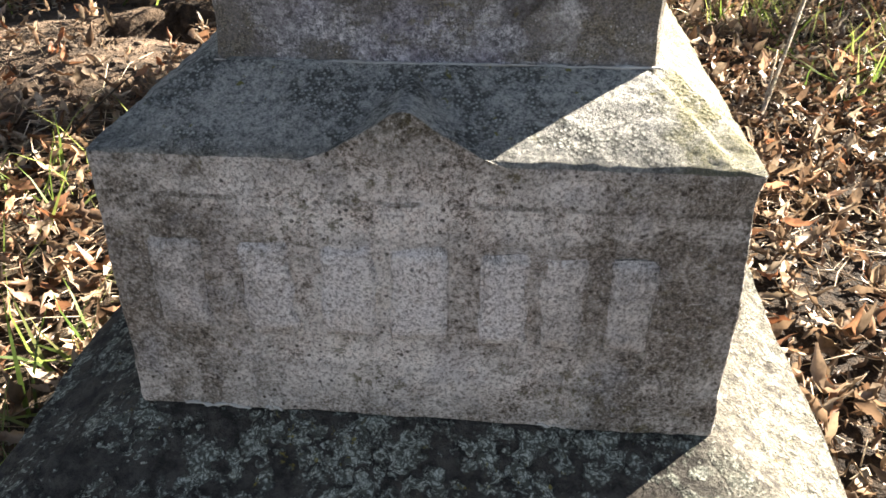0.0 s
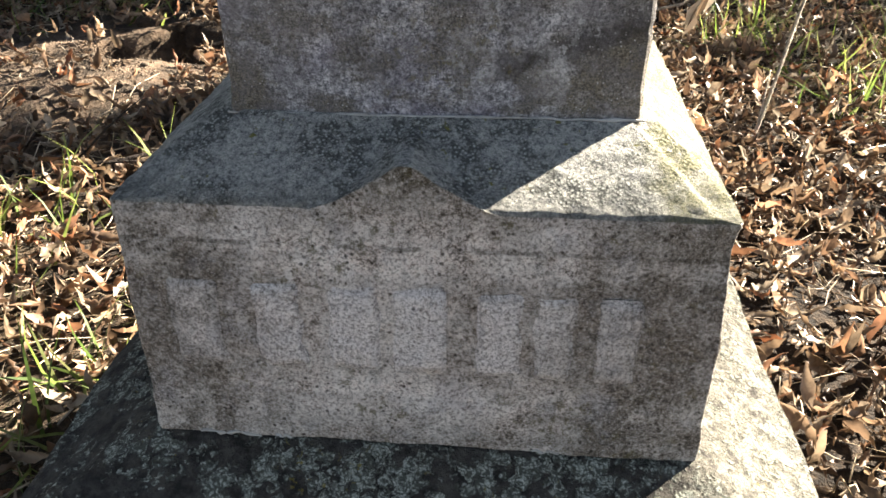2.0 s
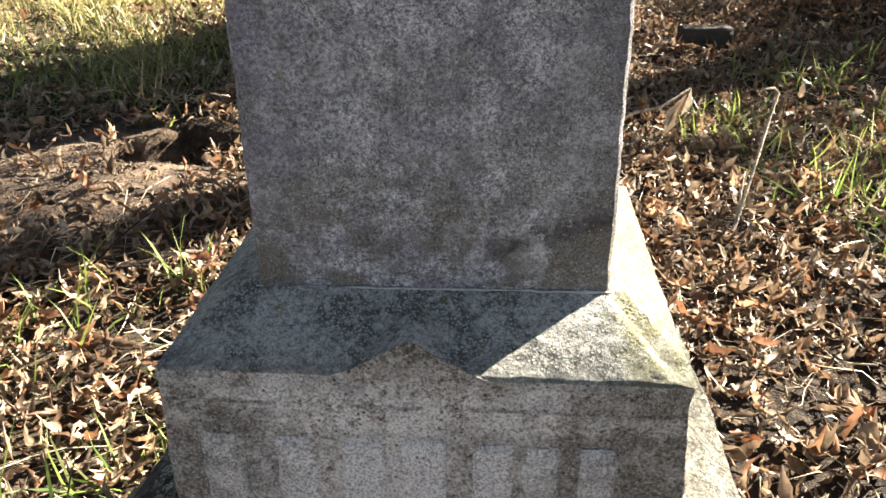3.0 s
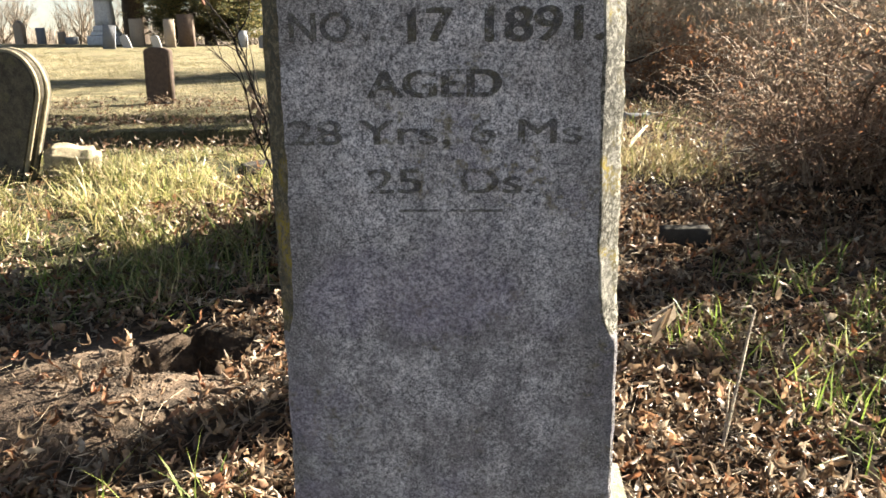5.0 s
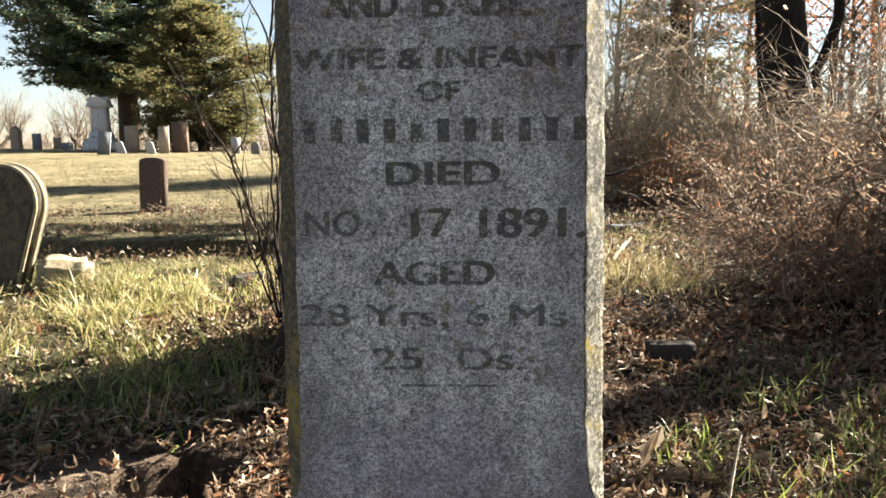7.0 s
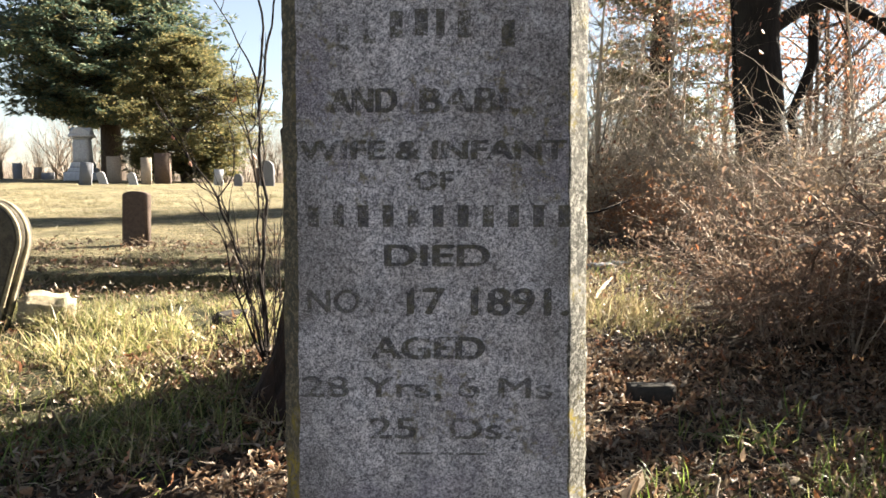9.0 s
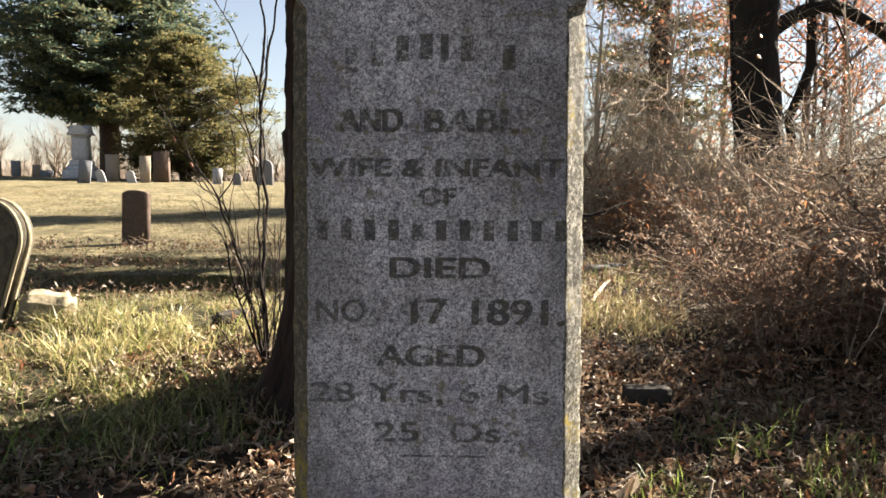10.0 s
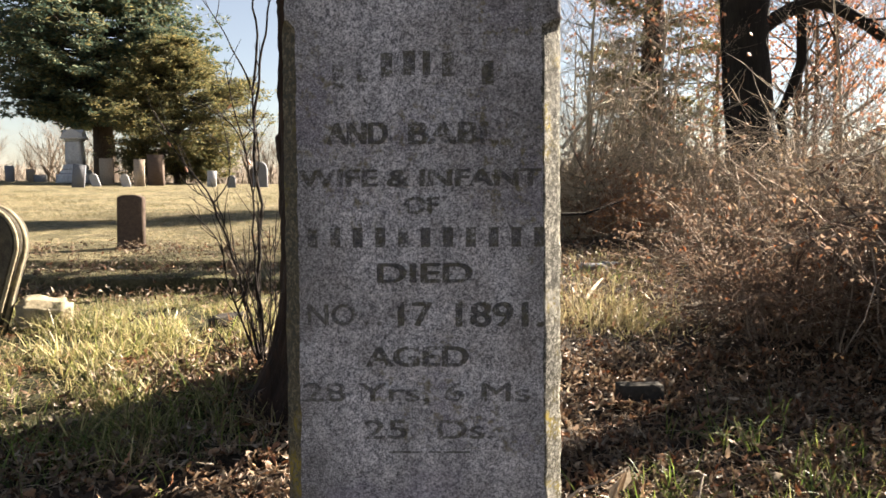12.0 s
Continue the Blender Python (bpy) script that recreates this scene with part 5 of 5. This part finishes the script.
dead_branch([(2.80, 4.40, 1.09), (2.91, 4.43, 0.97), (2.95, 4.40, 0.80)], 0.009, "pale upright dead stem in the brown brush", seed=9, forks=0)
dead_branch([(1.43, 9.60, 1.90), (1.65, 9.70, 2.18), (1.81, 9.60, 2.40), (2.13, 9.70, 2.57)], 0.028, "grey arching dead limb in tall brush", seed=10, forks=2)
dead_branch([(1.35, 9.00, 1.04), (1.67, 9.10, 1.04), (2.04, 9.00, 1.18)], 0.022, "dark fallen limb at the edge of the brush", M_TWIG_DARK, seed=11, forks=1)
dead_branch([(1.1, 5.6, 0.5), (1.2, 5.8, 0.56), (1.33, 6.05, 0.62)], 0.02, "short pale stick lying on the leaves", forks=0, seed=5)
dead_branch([(0.85, 1.75, 0.15), (1.1, 1.95, 0.19), (1.4, 2.05, 0.2), (1.8, 2.05, 0.22)], 0.008, "thin grey fallen twig on leaf litter", seed=6)
dead_branch([(-1.6, 1.1, 0.12), (-1.1, 1.2, 0.13), (-0.75, 1.4, 0.15)], 0.008, "thin dark fallen twig on leaf litter", M_TWIG_DARK, seed=7)


# ---- saplings and weeds ----
def bowed(foot, tip, bow, rng, n=16):
    """A crooked run from foot to tip that swings sideways by bow on its way."""
    foot, tip = Vector(foot), Vector(tip)
    d = tip - foot
    side = Vector((d.z, 0, -d.x)).normalized() * bow
    ph = rng.uniform(0, 6.283)
    pts = []
    for i in range(n + 1):
        u = i / n
        w = d.length * 0.012 * math.sin(math.pi * u)
        kink = noise.noise_vector((foot + d * u) * 5 + Vector((ph, 0, 0))) * w * 2
        pts.append(foot + d * u + side * math.sin(math.pi * u) + side.normalized() * w * math.sin(7 * u + ph) + kink)
    return pts


def sapling(label, stems, seed, shoots=0, leaves=()):
    """Slender bowed stems (foot, tip, bow, radius) with side branches, fine twigs and thin shoots from the foot."""
    rng = random.Random(seed)
    foot = Vector(stems[0][0])
    t = empty("sapling", Matrix.Translation(foot), label, "sapling", "saplings beside the old tree")
    runs = [(bowed(Vector(f) - foot, Vector(e) - foot, w, rng), r) for f, e, w, r in stems]
    for k in range(shoots):
        p = Vector((rng.uniform(-0.02, 0.06), rng.uniform(-0.05, 0.13), -0.015))
        runs.append((bowed(p, p + Vector((rng.uniform(-0.26, 0.06), 0.09, rng.uniform(0.25, 0.95))), rng.uniform(-0.05, 0.05), rng, 10), 0.0052))
    for pts, r in runs[:3] if shoots else ():
        for k in range(4):
            i = rng.randint(6, 14)
            runs.append((bowed(pts[i], pts[i] + Vector((rng.uniform(-0.34, 0.1), 0.06, rng.uniform(0.05, 0.5))), rng.uniform(0.01, 0.06), rng, 8), 0.0045))
    for pts, r in runs:
        n = len(pts)
        st = part("stem", Shape().tube(pts, [r * (1 - 0.65 * i / n) for i in range(n)], 7, 0, 0.2).mesh("stem", [M_TWIG_DARK]), t)
        for k in range(5):
            i = rng.randint(n // 3, n - 1)
            d = (pts[i] - pts[i - 1]).normalized() * 0.7 + Vector((rng.uniform(-0.9, 0.7), rng.uniform(-0.3, 0.3), rng.uniform(0.0, 0.6)))
            tw = limb_path(pts[i], d, rng.uniform(0.1, 0.3), 5, 0.14, 0.05, rng)
            part("twig", Shape().tube(tw, [min(r * 0.5, 0.0035), 0.003, 0.0025, 0.002, 0.0016, 0.001], 4).mesh("twig", [M_TWIG_DARK]), st)
    for stem, lo, hi, count, mat, size in leaves:
        pts = runs[stem][0]
        for k in range(count):
            p = pts[round((lo + (hi - lo) * k / max(1, count - 1)) * (len(pts) - 1))] + Vector((rng.uniform(-0.01, 0.05), 0, rng.uniform(-0.02, 0.02)))
            lv = Shape()
            lv.leaf(p, Vector((rng.uniform(-0.6, 0.6), rng.uniform(-0.4, 0.4), -1)).normalized(), Vector((rng.uniform(-1, 1), 1, 0)), size, size * 0.45, 0, 0.4)
            part("leaf", lv.mesh("leaf", [mat], False), t)
    return t


sapling("thin dark forked sapling rising beside the old tree",
        (((-1.25, 4.10, 0.35), (-1.31, 4.25, 2.17), -0.02, 0.0165), ((-1.31, 4.25, 2.16), (-1.36, 4.34, 3.52), 0.05, 0.0095),
         ((-1.31, 4.21, 1.92), (-1.09, 4.26, 3.03), -0.015, 0.0105), ((-1.31, 4.24, 2.10), (-1.64, 4.21, 2.74), 0.04, 0.0065)), 91)
sapling("leaning slender saplings with a few dry leaves",
        (((-1.24, 3.95, 0.38), (-1.83, 4.10, 1.80), 0.11, 0.0105), ((-1.22, 4.00, 0.37), (-1.46, 4.15, 2.27), 0.04, 0.0085), ((-1.24, 3.90, 0.40), (-1.49, 4.02, 1.16), -0.03, 0.0085),
         ((-1.20, 4.00, 0.37), (-1.15, 4.09, 1.25), 0.015, 0.0065), ((-1.27, 3.96, 0.38), (-1.53, 4.02, 0.55), -0.04, 0.005)), 92, 11,
        ((2, 0.6, 1.0, 9, M_DARKLEAF, 0.085), (0, 0.85, 1.0, 2, M_REDLEAF, 0.05), (1, 0.7, 0.9, 2, M_REDLEAF, 0.05)))


def weed_stalk(pts, r, label, head=None):
    pts = [Vector(p) for p in pts]
    t = empty("dry_stalk", pose(*pts[0]), label, "weed")
    loc = [p - pts[0] for p in pts]
    n = len(loc)
    part("stem", Shape().tube(loc, [r * (1 - 0.5 * i / n) for i in range(n)], 6).mesh("stem", [M_TWIG]), t)
    if head:
        lf = Shape()
        for k in range(5):
            a = k * 1.3
            lf.leaf(loc[-1] - Vector((0.012, 0, 0.018)) * k, Vector((math.cos(a) * 0.25 - 0.35, math.sin(a) * 0.25, -1)).normalized(), Vector((math.cos(a), math.sin(a), 0)), 0.1, 0.035, 0, 0.3)
        part("dead_leaf", lf.mesh("dead_leaf", [M_STEM], False), t, "pale curled dead leaf")
    return t


weed_stalk([(0.7, 1.43, 0.09), (0.78, 1.58, 0.2), (0.85, 1.72, 0.33), (0.9, 1.82, 0.43), (0.925, 1.86, 0.485), (0.91, 1.86, 0.5), (0.87, 1.86, 0.495)], 0.006, "tall dry bent weed stalk standing in dead leaves")
weed_stalk([(0.74, 1.5, 0.1), (0.78, 1.6, 0.22), (0.8, 1.66, 0.3)], 0.004, "short dry weed stem in dead leaves")
weed_stalk([(0.36, 2.0, 0.14), (0.4, 2.02, 0.27), (0.5, 2.0, 0.37), (0.6, 2.0, 0.395), (0.69, 2.0, 0.46)], 0.007, "dry twig with one curled pale leaf", head=True)


# ---- leaves and grass ----
def scatter(name, template_v, template_f, places, mat, label, category):
    """Many copies of small pieces in one mesh. places: rows of x, y, z, yaw, pitch, roll, size."""
    vs, fs, off = [], [], 0
    for k, (tv, tf) in enumerate(zip(template_v, template_f)):
        rows = places[k::len(template_v)]
        if not len(rows):
            continue
        cy, sy, cp, sp, cr, sr = np.cos(rows[:, 3]), np.sin(rows[:, 3]), np.cos(rows[:, 4]), np.sin(rows[:, 4]), np.cos(rows[:, 5]), np.sin(rows[:, 5])
        x, y, z = (tv[None, :, i] * rows[:, 6, None] for i in range(3))
        y, z = y * cr[:, None] - z * sr[:, None], y * sr[:, None] + z * cr[:, None]
        x, z = x * cp[:, None] + z * sp[:, None], -x * sp[:, None] + z * cp[:, None]
        x, y = x * cy[:, None] - y * sy[:, None], x * sy[:, None] + y * cy[:, None]
        p = np.stack([x + rows[:, 0, None], y + rows[:, 1, None], z + rows[:, 2, None]], -1)
        n = len(tv)
        vs.append(p.reshape(-1, 3))
        f = np.array(tf)[None] + (np.arange(len(rows)) * n)[:, None, None] + off
        fs.append(f.reshape(-1, f.shape[-1]))
        off += n * len(rows)
    v, f = np.concatenate(vs), np.concatenate(fs)
    me = bpy.data.meshes.new(name)
    me.from_pydata(v, [], f.tolist())
    me.materials.append(mat)
    me.polygons.foreach_set("use_smooth", [True] * len(me.polygons))
    me.update()
    return tagged(new(name, me), label, category, kind="stuff")


def leaf_template(seed, curl, cup, twist):
    """A dry lobed leaf of length 1, cupped across, curled along and twisted."""
    rng = random.Random(seed)
    xs = [0.0, 0.14, 0.26, 0.37, 0.5, 0.62, 0.74, 0.88, 1.0]
    half = [0.01, 0.05, 0.16, 0.125, 0.235, 0.165, 0.235, 0.16, 0.03]
    sway = rng.uniform(-0.4, 0.4)
    v, f = [], []
    for i, (x, h) in enumerate(zip(xs, half)):
        u = x - 0.5
        bend = curl * u * u + 0.05 * rng.uniform(-1, 1)
        l, r = h * rng.uniform(0.65, 1.25), h * rng.uniform(0.65, 1.25)
        c = cup * (1 + 0.7 * u)
        t = twist * u
        side = sway * u * u
        v += [(u, side + l * math.cos(c) , bend + l * math.sin(c + t)), (u, side, bend), (u, side - r * math.cos(c), bend + r * math.sin(c * 0.8 - t))]
    for i in range(len(xs) - 1):
        a = i * 3
        f += [(a, a + 1, a + 4), (a, a + 4, a + 3), (a + 1, a + 2, a + 5), (a + 1, a + 5, a + 4)]
    return np.array(v), f


LEAVES = [leaf_template(i, c, k, t) for i, (c, k, t) in enumerate(((1.0, 0.9, 0.8), (-0.9, 1.2, -0.9), (1.5, -0.9, 1.3), (2.1, 1.3, 0.5), (-1.4, -1.1, -1.3), (0.8, 1.5, 1.2), (2.5, 0.8, -1.4), (0.6, 0.5, 0.7), (1.5, 1.4, -0.8), (0.5, -0.7, 1.7)))]


def inside_stone(x, y):
    return (-0.42 < x < 0.41 and -0.16 < y < 0.63) or math.hypot((x + 1.2) / 1.25, y - 2.08) < 0.19 or math.hypot(x + 0.455, y - 3.62) < 0.69


def leaf_places(n, seed, x0, x1, y0, y1, keep, lo, hi, lift):
    rng = random.Random(seed)
    rows = []
    while len(rows) < n:
        x, y = rng.uniform(x0, x1), rng.uniform(y0, y1)
        if inside_stone(x, y) or rng.random() > keep(x, y):
            continue
        rows.append((x, y, ground_z(x, y) + rng.uniform(0.002, lift) + 1.4 * lift * max(0.0, noise.noise(Vector((x, y, 3)) * 6.0)), rng.uniform(0, 6.283), rng.gauss(0, 0.65), rng.gauss(0, 0.9), rng.uniform(lo, hi) * rng.uniform(0.7, 1.1)))
    return np.array(rows)


def turf_share(x, y):
    w = 1.2 * noise.noise(Vector((x, y, 0)) * 1.1)
    west = min(1.0, max(0.0, (-0.5 - (x - 0.11 * y + w)) / 0.9))
    bare = max(0.0, 1 - math.hypot(x + 1.5, (y - 3.95) * 1.2) / 0.75)
    return west * min(1.0, max(0.0, (y + 0.4 * w - 2.65) / 0.4)) * (1 - 0.9 * min(1.0, 2 * bare))


def litter_keep(x, y):
    k = 1.0 - 0.85 * turf_share(x, y)
    if math.hypot((x + 1.5) * 0.85, y - 1.85) < 0.45:
        k *= 0.18
    return k * (0.75 + 0.6 * noise.noise(Vector((x, y, 5)) * 2.3))


def single_leaf_material():
    k = Mat("loose_oak_leaf", 0.7)
    rnd = k.n.new("ShaderNodeObjectInfo").outputs["Random"]
    c = k.ramp(rnd, (0.0, (0.2, 0.11, 0.06)), (0.25, (0.45, 0.3, 0.18)), (0.5, (0.3, 0.17, 0.09)), (0.75, (0.58, 0.42, 0.28)), (1.0, (0.36, 0.13, 0.06)))
    c = k.mix(k.step(k.noise(40, 4), 0.45, 0.7, 0, 0.5), c, (0.1, 0.06, 0.035))
    k.colour(c).thin(c, 0.3)
    return k.m


TV, TF = [t[0] for t in LEAVES], [t[1] for t in LEAVES]
scatter("leaf_litter", TV, TF, leaf_places(36000, 101, -3.9, 3.9, -1.0, 4.2, lambda x, y: litter_keep(x, y) * min(1.0, (y + 1.0) / 1.2) * min(1.0, (3.9 - abs(x)) / 0.8), 0.032, 0.098, 0.055), M_LEAF, "thick litter of curled dry brown oak leaves", "leaves")
def round_keep(x, y):
    return max(0.0, 1 - (math.hypot(x, y - 1.5) / 9.0) ** 2) * litter_keep(x, y) if y < 0.0 or abs(x) > 3.2 else 0.0


scatter("leaf_litter", TV, TF, leaf_places(7000, 104, -9.0, 9.0, -7.0, 4.2, round_keep, 0.045, 0.1, 0.04), M_LEAF, "dry brown leaves thinning out over the ground", "leaves")
scatter("leaf_litter", TV, TF, leaf_places(9500, 102, -3.5, 6.0, 4.0, 12.0, litter_keep, 0.045, 0.105, 0.06), M_LEAF, "brown leaf litter under the thicket", "leaves")
scatter("leaf_litter", TV, TF, leaf_places(4200, 103, -6.0, 0.5, 2.4, 10.0, lambda x, y: 0.35 + 0.9 * noise.noise(Vector((x, y, 8)) * 0.8) + 1.6 * max(0.0, 1 - math.hypot(x + 1.6, y - 4.1) / 0.8), 0.04, 0.1, 0.1), M_LEAF, "scattered dry leaves lying in the turf", "leaves")


def blade_template(bend, wid, n=4):
    v, f = [], []
    for i in range(n):
        u = i / (n - 1)
        w = wid * (1 - u ** 1.5)
        v += [(bend * u * u, -w, u * (1 - 0.25 * abs(bend) * u)), (bend * u * u, w, u * (1 - 0.25 * abs(bend) * u))]
    for i in range(n - 1):
        f += [(2 * i, 2 * i + 1, 2 * i + 3), (2 * i, 2 * i + 3, 2 * i + 2)]
    return np.array(v), f


BLADES = [blade_template(b, w) for b, w in ((0.25, 0.02), (0.6, 0.018), (1.0, 0.02), (0.45, 0.024), (1.2, 0.015))]
BV, BF = [t[0] for t in BLADES], [t[1] for t in BLADES]


def grass_places(n, seed, x0, x1, y0, y1, keep, lo, hi, tuft=0.03, blades=6):
    rng = random.Random(seed)
    rows = []
    while len(rows) < n:
        x, y = rng.uniform(x0, x1), rng.uniform(y0, y1)
        if inside_stone(x, y) or rng.random() > keep(x, y):
            continue
        s = rng.uniform(0.6, 1.2) * (0.8 + 0.5 * noise.noise(Vector((x, y, 12)) * 3.0)) * (max(0.3, 1 - max(0.0, y - 4.6) / 2.4) if y < 7.5 else 1.0)
        yaw = rng.uniform(0, 6.283)
        for k in range(blades):
            px, py = x + rng.gauss(0, tuft), y + rng.gauss(0, tuft)
            rows.append((px, py, ground_z(px, py) - 0.01, yaw + rng.gauss(0, 0.9), rng.gauss(0.25, 0.4), rng.gauss(0, 0.35), s * rng.uniform(lo, hi)))
    return np.array(rows)


def turf_keep(x, y):
    return turf_share(x, y) * (0.5 + 0.7 * noise.noise(Vector((x, y, 2)) * 1.2) + 0.9 * noise.noise(Vector((x, y, 6)) * 3.6))


scatter("grass", BV, BF, grass_places(66000, 111, -5.5, 0.3, 2.2, 7.5, turf_keep, 0.07, 0.32, 0.028, 14), M_GRASS, "long rough green and straw-coloured winter grass", "grass")
SHORT = [blade_template(b, w, 2) for b, w in ((0.25, 0.02), (0.6, 0.018), (1.0, 0.02))]
scatter("grass", [t[0] for t in SHORT], [t[1] for t in SHORT], grass_places(70000, 112, -15.0, 0.5, 7.0, 24.0, lambda x, y: 0.25 + 0.9 * noise.noise(Vector((x, y, 4)) * 0.7) + 0.5 * noise.noise(Vector((x, y, 9)) * 2.5), 0.05, 0.15, 0.05), M_STRAW, "short straw-coloured lawn grass in winter", "grass")
scatter("grass", [t[0] for t in SHORT], [t[1] for t in SHORT], grass_places(36000, 114, -17.0, 0.0, 8.5, 34.0, lambda x, y: max(0.0, 0.15 + 1.4 * noise.noise(Vector((x * 0.7, y * 0.35, 7))) + 0.8 * noise.noise(Vector((x, y, 11)) * 1.9)), 0.07, 0.2, 0.07), M_LAWNTUFT, "dull green tussocks in the winter lawn", "grass")
tuft_at = ((1.64, 2.38, 0.13, 110), (1.44, 2.05, 0.09, 90), (1.6, 1.75, 0.12, 120), (1.25, 3.0, 0.1, 15), (1.0, 1.95, 0.08, 25), (-0.75, 1.2, 0.05, 16), (-1.0, 1.0, 0.08, 20), (-2.0, 2.7, 0.2, 260), (-1.6, 3.0, 0.3, 400), (1.5, 2.85, 0.06, 40), (1.82, 2.72, 0.08, 60), (1.55, 7.0, 0.25, 60), (-0.5, 0.66, 0.03, 26), (-0.58, 0.8, 0.06, 30),
           (1.25, 1.6, 0.15, 60), (-0.62, 0.5, 0.06, 40), (-1.2, 0.75, 0.15, 60), (0.95, 2.3, 0.12, 70))
rng = random.Random(121)
tuft_at += tuple((rng.uniform(0.7, 2.2), rng.uniform(0.9, 3.2), 0.05, 18) for k in range(15)) + tuple((rng.uniform(-2.0, -0.6), rng.uniform(0.3, 1.4), 0.05, 22) for k in range(6))
rows = []
for cx, cy, r, n in tuft_at:
    for k in range(n):
        x, y = cx + rng.gauss(0, r), cy + rng.gauss(0, r)
        if not inside_stone(x, y):
            rows.append((x, y, ground_z(x, y) - 0.01, rng.uniform(0, 6.283), rng.gauss(0, 0.4), rng.gauss(0, 0.4), rng.uniform(0.09, 0.25)))
scatter("grass", BV, BF, np.array(rows), M_TUFT, "green grass tufts pushing through dead leaves", "grass")

rows = []
for cx, cy, r, n in ((1.35, 5.0, 0.22, 700), (1.2, 5.6, 0.3, 600), (1.6, 6.6, 0.35, 300), (0.9, 5.2, 0.2, 300), (1.9, 8.2, 0.4, 300)):
    for k in range(n):
        x, y = cx + rng.gauss(0, r), cy + rng.gauss(0, r)
        rows.append((x, y, ground_z(x, y) - 0.01, rng.uniform(0, 6.283), rng.gauss(0, 0.5), rng.gauss(0, 0.5), rng.uniform(0.08, 0.24)))
scatter("grass", BV, BF, np.array(rows), M_DRYTUFT, "sunlit straw-coloured grass beside the thicket", "grass")

scatter("grass", [t[0] for t in SHORT], [t[1] for t in SHORT], grass_places(9000, 113, -10.0, 10.0, -8.0, 3.0, lambda x, y: 0.0 if math.hypot(x, y - 1.0) < 3.2 else 0.2 + noise.noise(Vector((x, y, 3)) * 0.9), 0.05, 0.14, 0.06), M_STRAW, "sparse straw grass among scattered leaves", "grass")

M_LOOSE = single_leaf_material()
loose = []
for tv, tf in LEAVES:
    me = bpy.data.meshes.new("leaf")
    me.from_pydata(tv.tolist(), [], tf)
    me.materials.append(M_LOOSE)
    loose.append(me)
for i, (x, y, z, a, p, r, s) in enumerate(leaf_places(280, 131, -1.5, 1.6, 0.45, 2.6, litter_keep, 0.06, 0.105, 0.05)):
    part("leaf", loose[i % len(loose)], ground, at=Matrix.Translation((x, y, z + 0.012)) @ Euler((r, p, a)).to_matrix().to_4x4() @ Matrix.Scale(s, 4))


def clods():
    rng = random.Random(141)
    g = (1 + 5 ** 0.5) / 2
    ico = [Vector(p).normalized() for p in ((-1, g, 0), (1, g, 0), (-1, -g, 0), (1, -g, 0), (0, -1, g), (0, 1, g), (0, -1, -g), (0, 1, -g), (g, 0, -1), (g, 0, 1), (-g, 0, -1), (-g, 0, 1))]
    tri = ((0, 11, 5), (0, 5, 1), (0, 1, 7), (0, 7, 10), (0, 10, 11), (1, 5, 9), (5, 11, 4), (11, 10, 2), (10, 7, 6), (7, 1, 8), (3, 9, 4), (3, 4, 2), (3, 2, 6), (3, 6, 8), (3, 8, 9), (4, 9, 5), (2, 4, 11), (6, 2, 10), (8, 6, 7), (9, 8, 1))
    sh = Shape()
    for i in range(1500):
        a, d = rng.uniform(0, 6.283), abs(rng.gauss(0, 0.34))
        x, y = -1.42 + math.cos(a) * d * 1.25, 1.86 + math.sin(a) * d
        r = rng.uniform(0.0015, 0.006) * (2.2 if rng.random() < 0.06 else 1)
        p = Vector((x, y, ground_z(x, y) + r * 0.2))
        b0 = len(sh.v)
        sx, sy, sz = rng.uniform(0.8, 1.5), rng.uniform(0.8, 1.5), rng.uniform(0.5, 0.9)
        for q in ico:
            sh.v.append(p + Vector((q.x * sx, q.y * sy, q.z * sz)) * r * rng.uniform(0.75, 1.2))
        for q in tri:
            sh.f.append(tuple(b0 + n for n in q))
            sh.mi.append(0)
    return tagged(new("soil_clods", sh.mesh("soil_clods", [M_SOIL], True)), "crumbs of dug soil heaped round a burrow", "soil", kind="stuff")


clods()


def dry_stems():
    """Thin straw-coloured stems lying over the leaves."""
    rng = random.Random(151)
    sh = Shape()
    while len(sh.v) < 2700 * 12:
        x, y = rng.uniform(-2.6, 2.6), rng.uniform(0.1, 3.6)
        if inside_stone(x, y) or math.hypot(x + 1.2, y - 2.08) < 0.42 or rng.random() > litter_keep(x, y):
            continue
        a, L = rng.uniform(0, 6.283), rng.uniform(0.05, 0.28)
        pts = []
        for i in range(4):
            u = i / 3 - 0.5
            px, py = x + math.cos(a) * L * u + 0.02 * rng.uniform(-1, 1), y + math.sin(a) * L * u + 0.02 * rng.uniform(-1, 1)
            pts.append(Vector((px, py, ground_z(px, py) + rng.uniform(0.01, 0.05))))
        r = rng.uniform(0.0008, 0.0026)
        sh.tube(pts, [r, r, r * 0.8, r * 0.5], 3)
    return tagged(new("dry_stems", sh.mesh("dry_stems", [M_STEM])), "loose straw-coloured stems and twigs on the leaves", "stems", kind="stuff")


dry_stems()
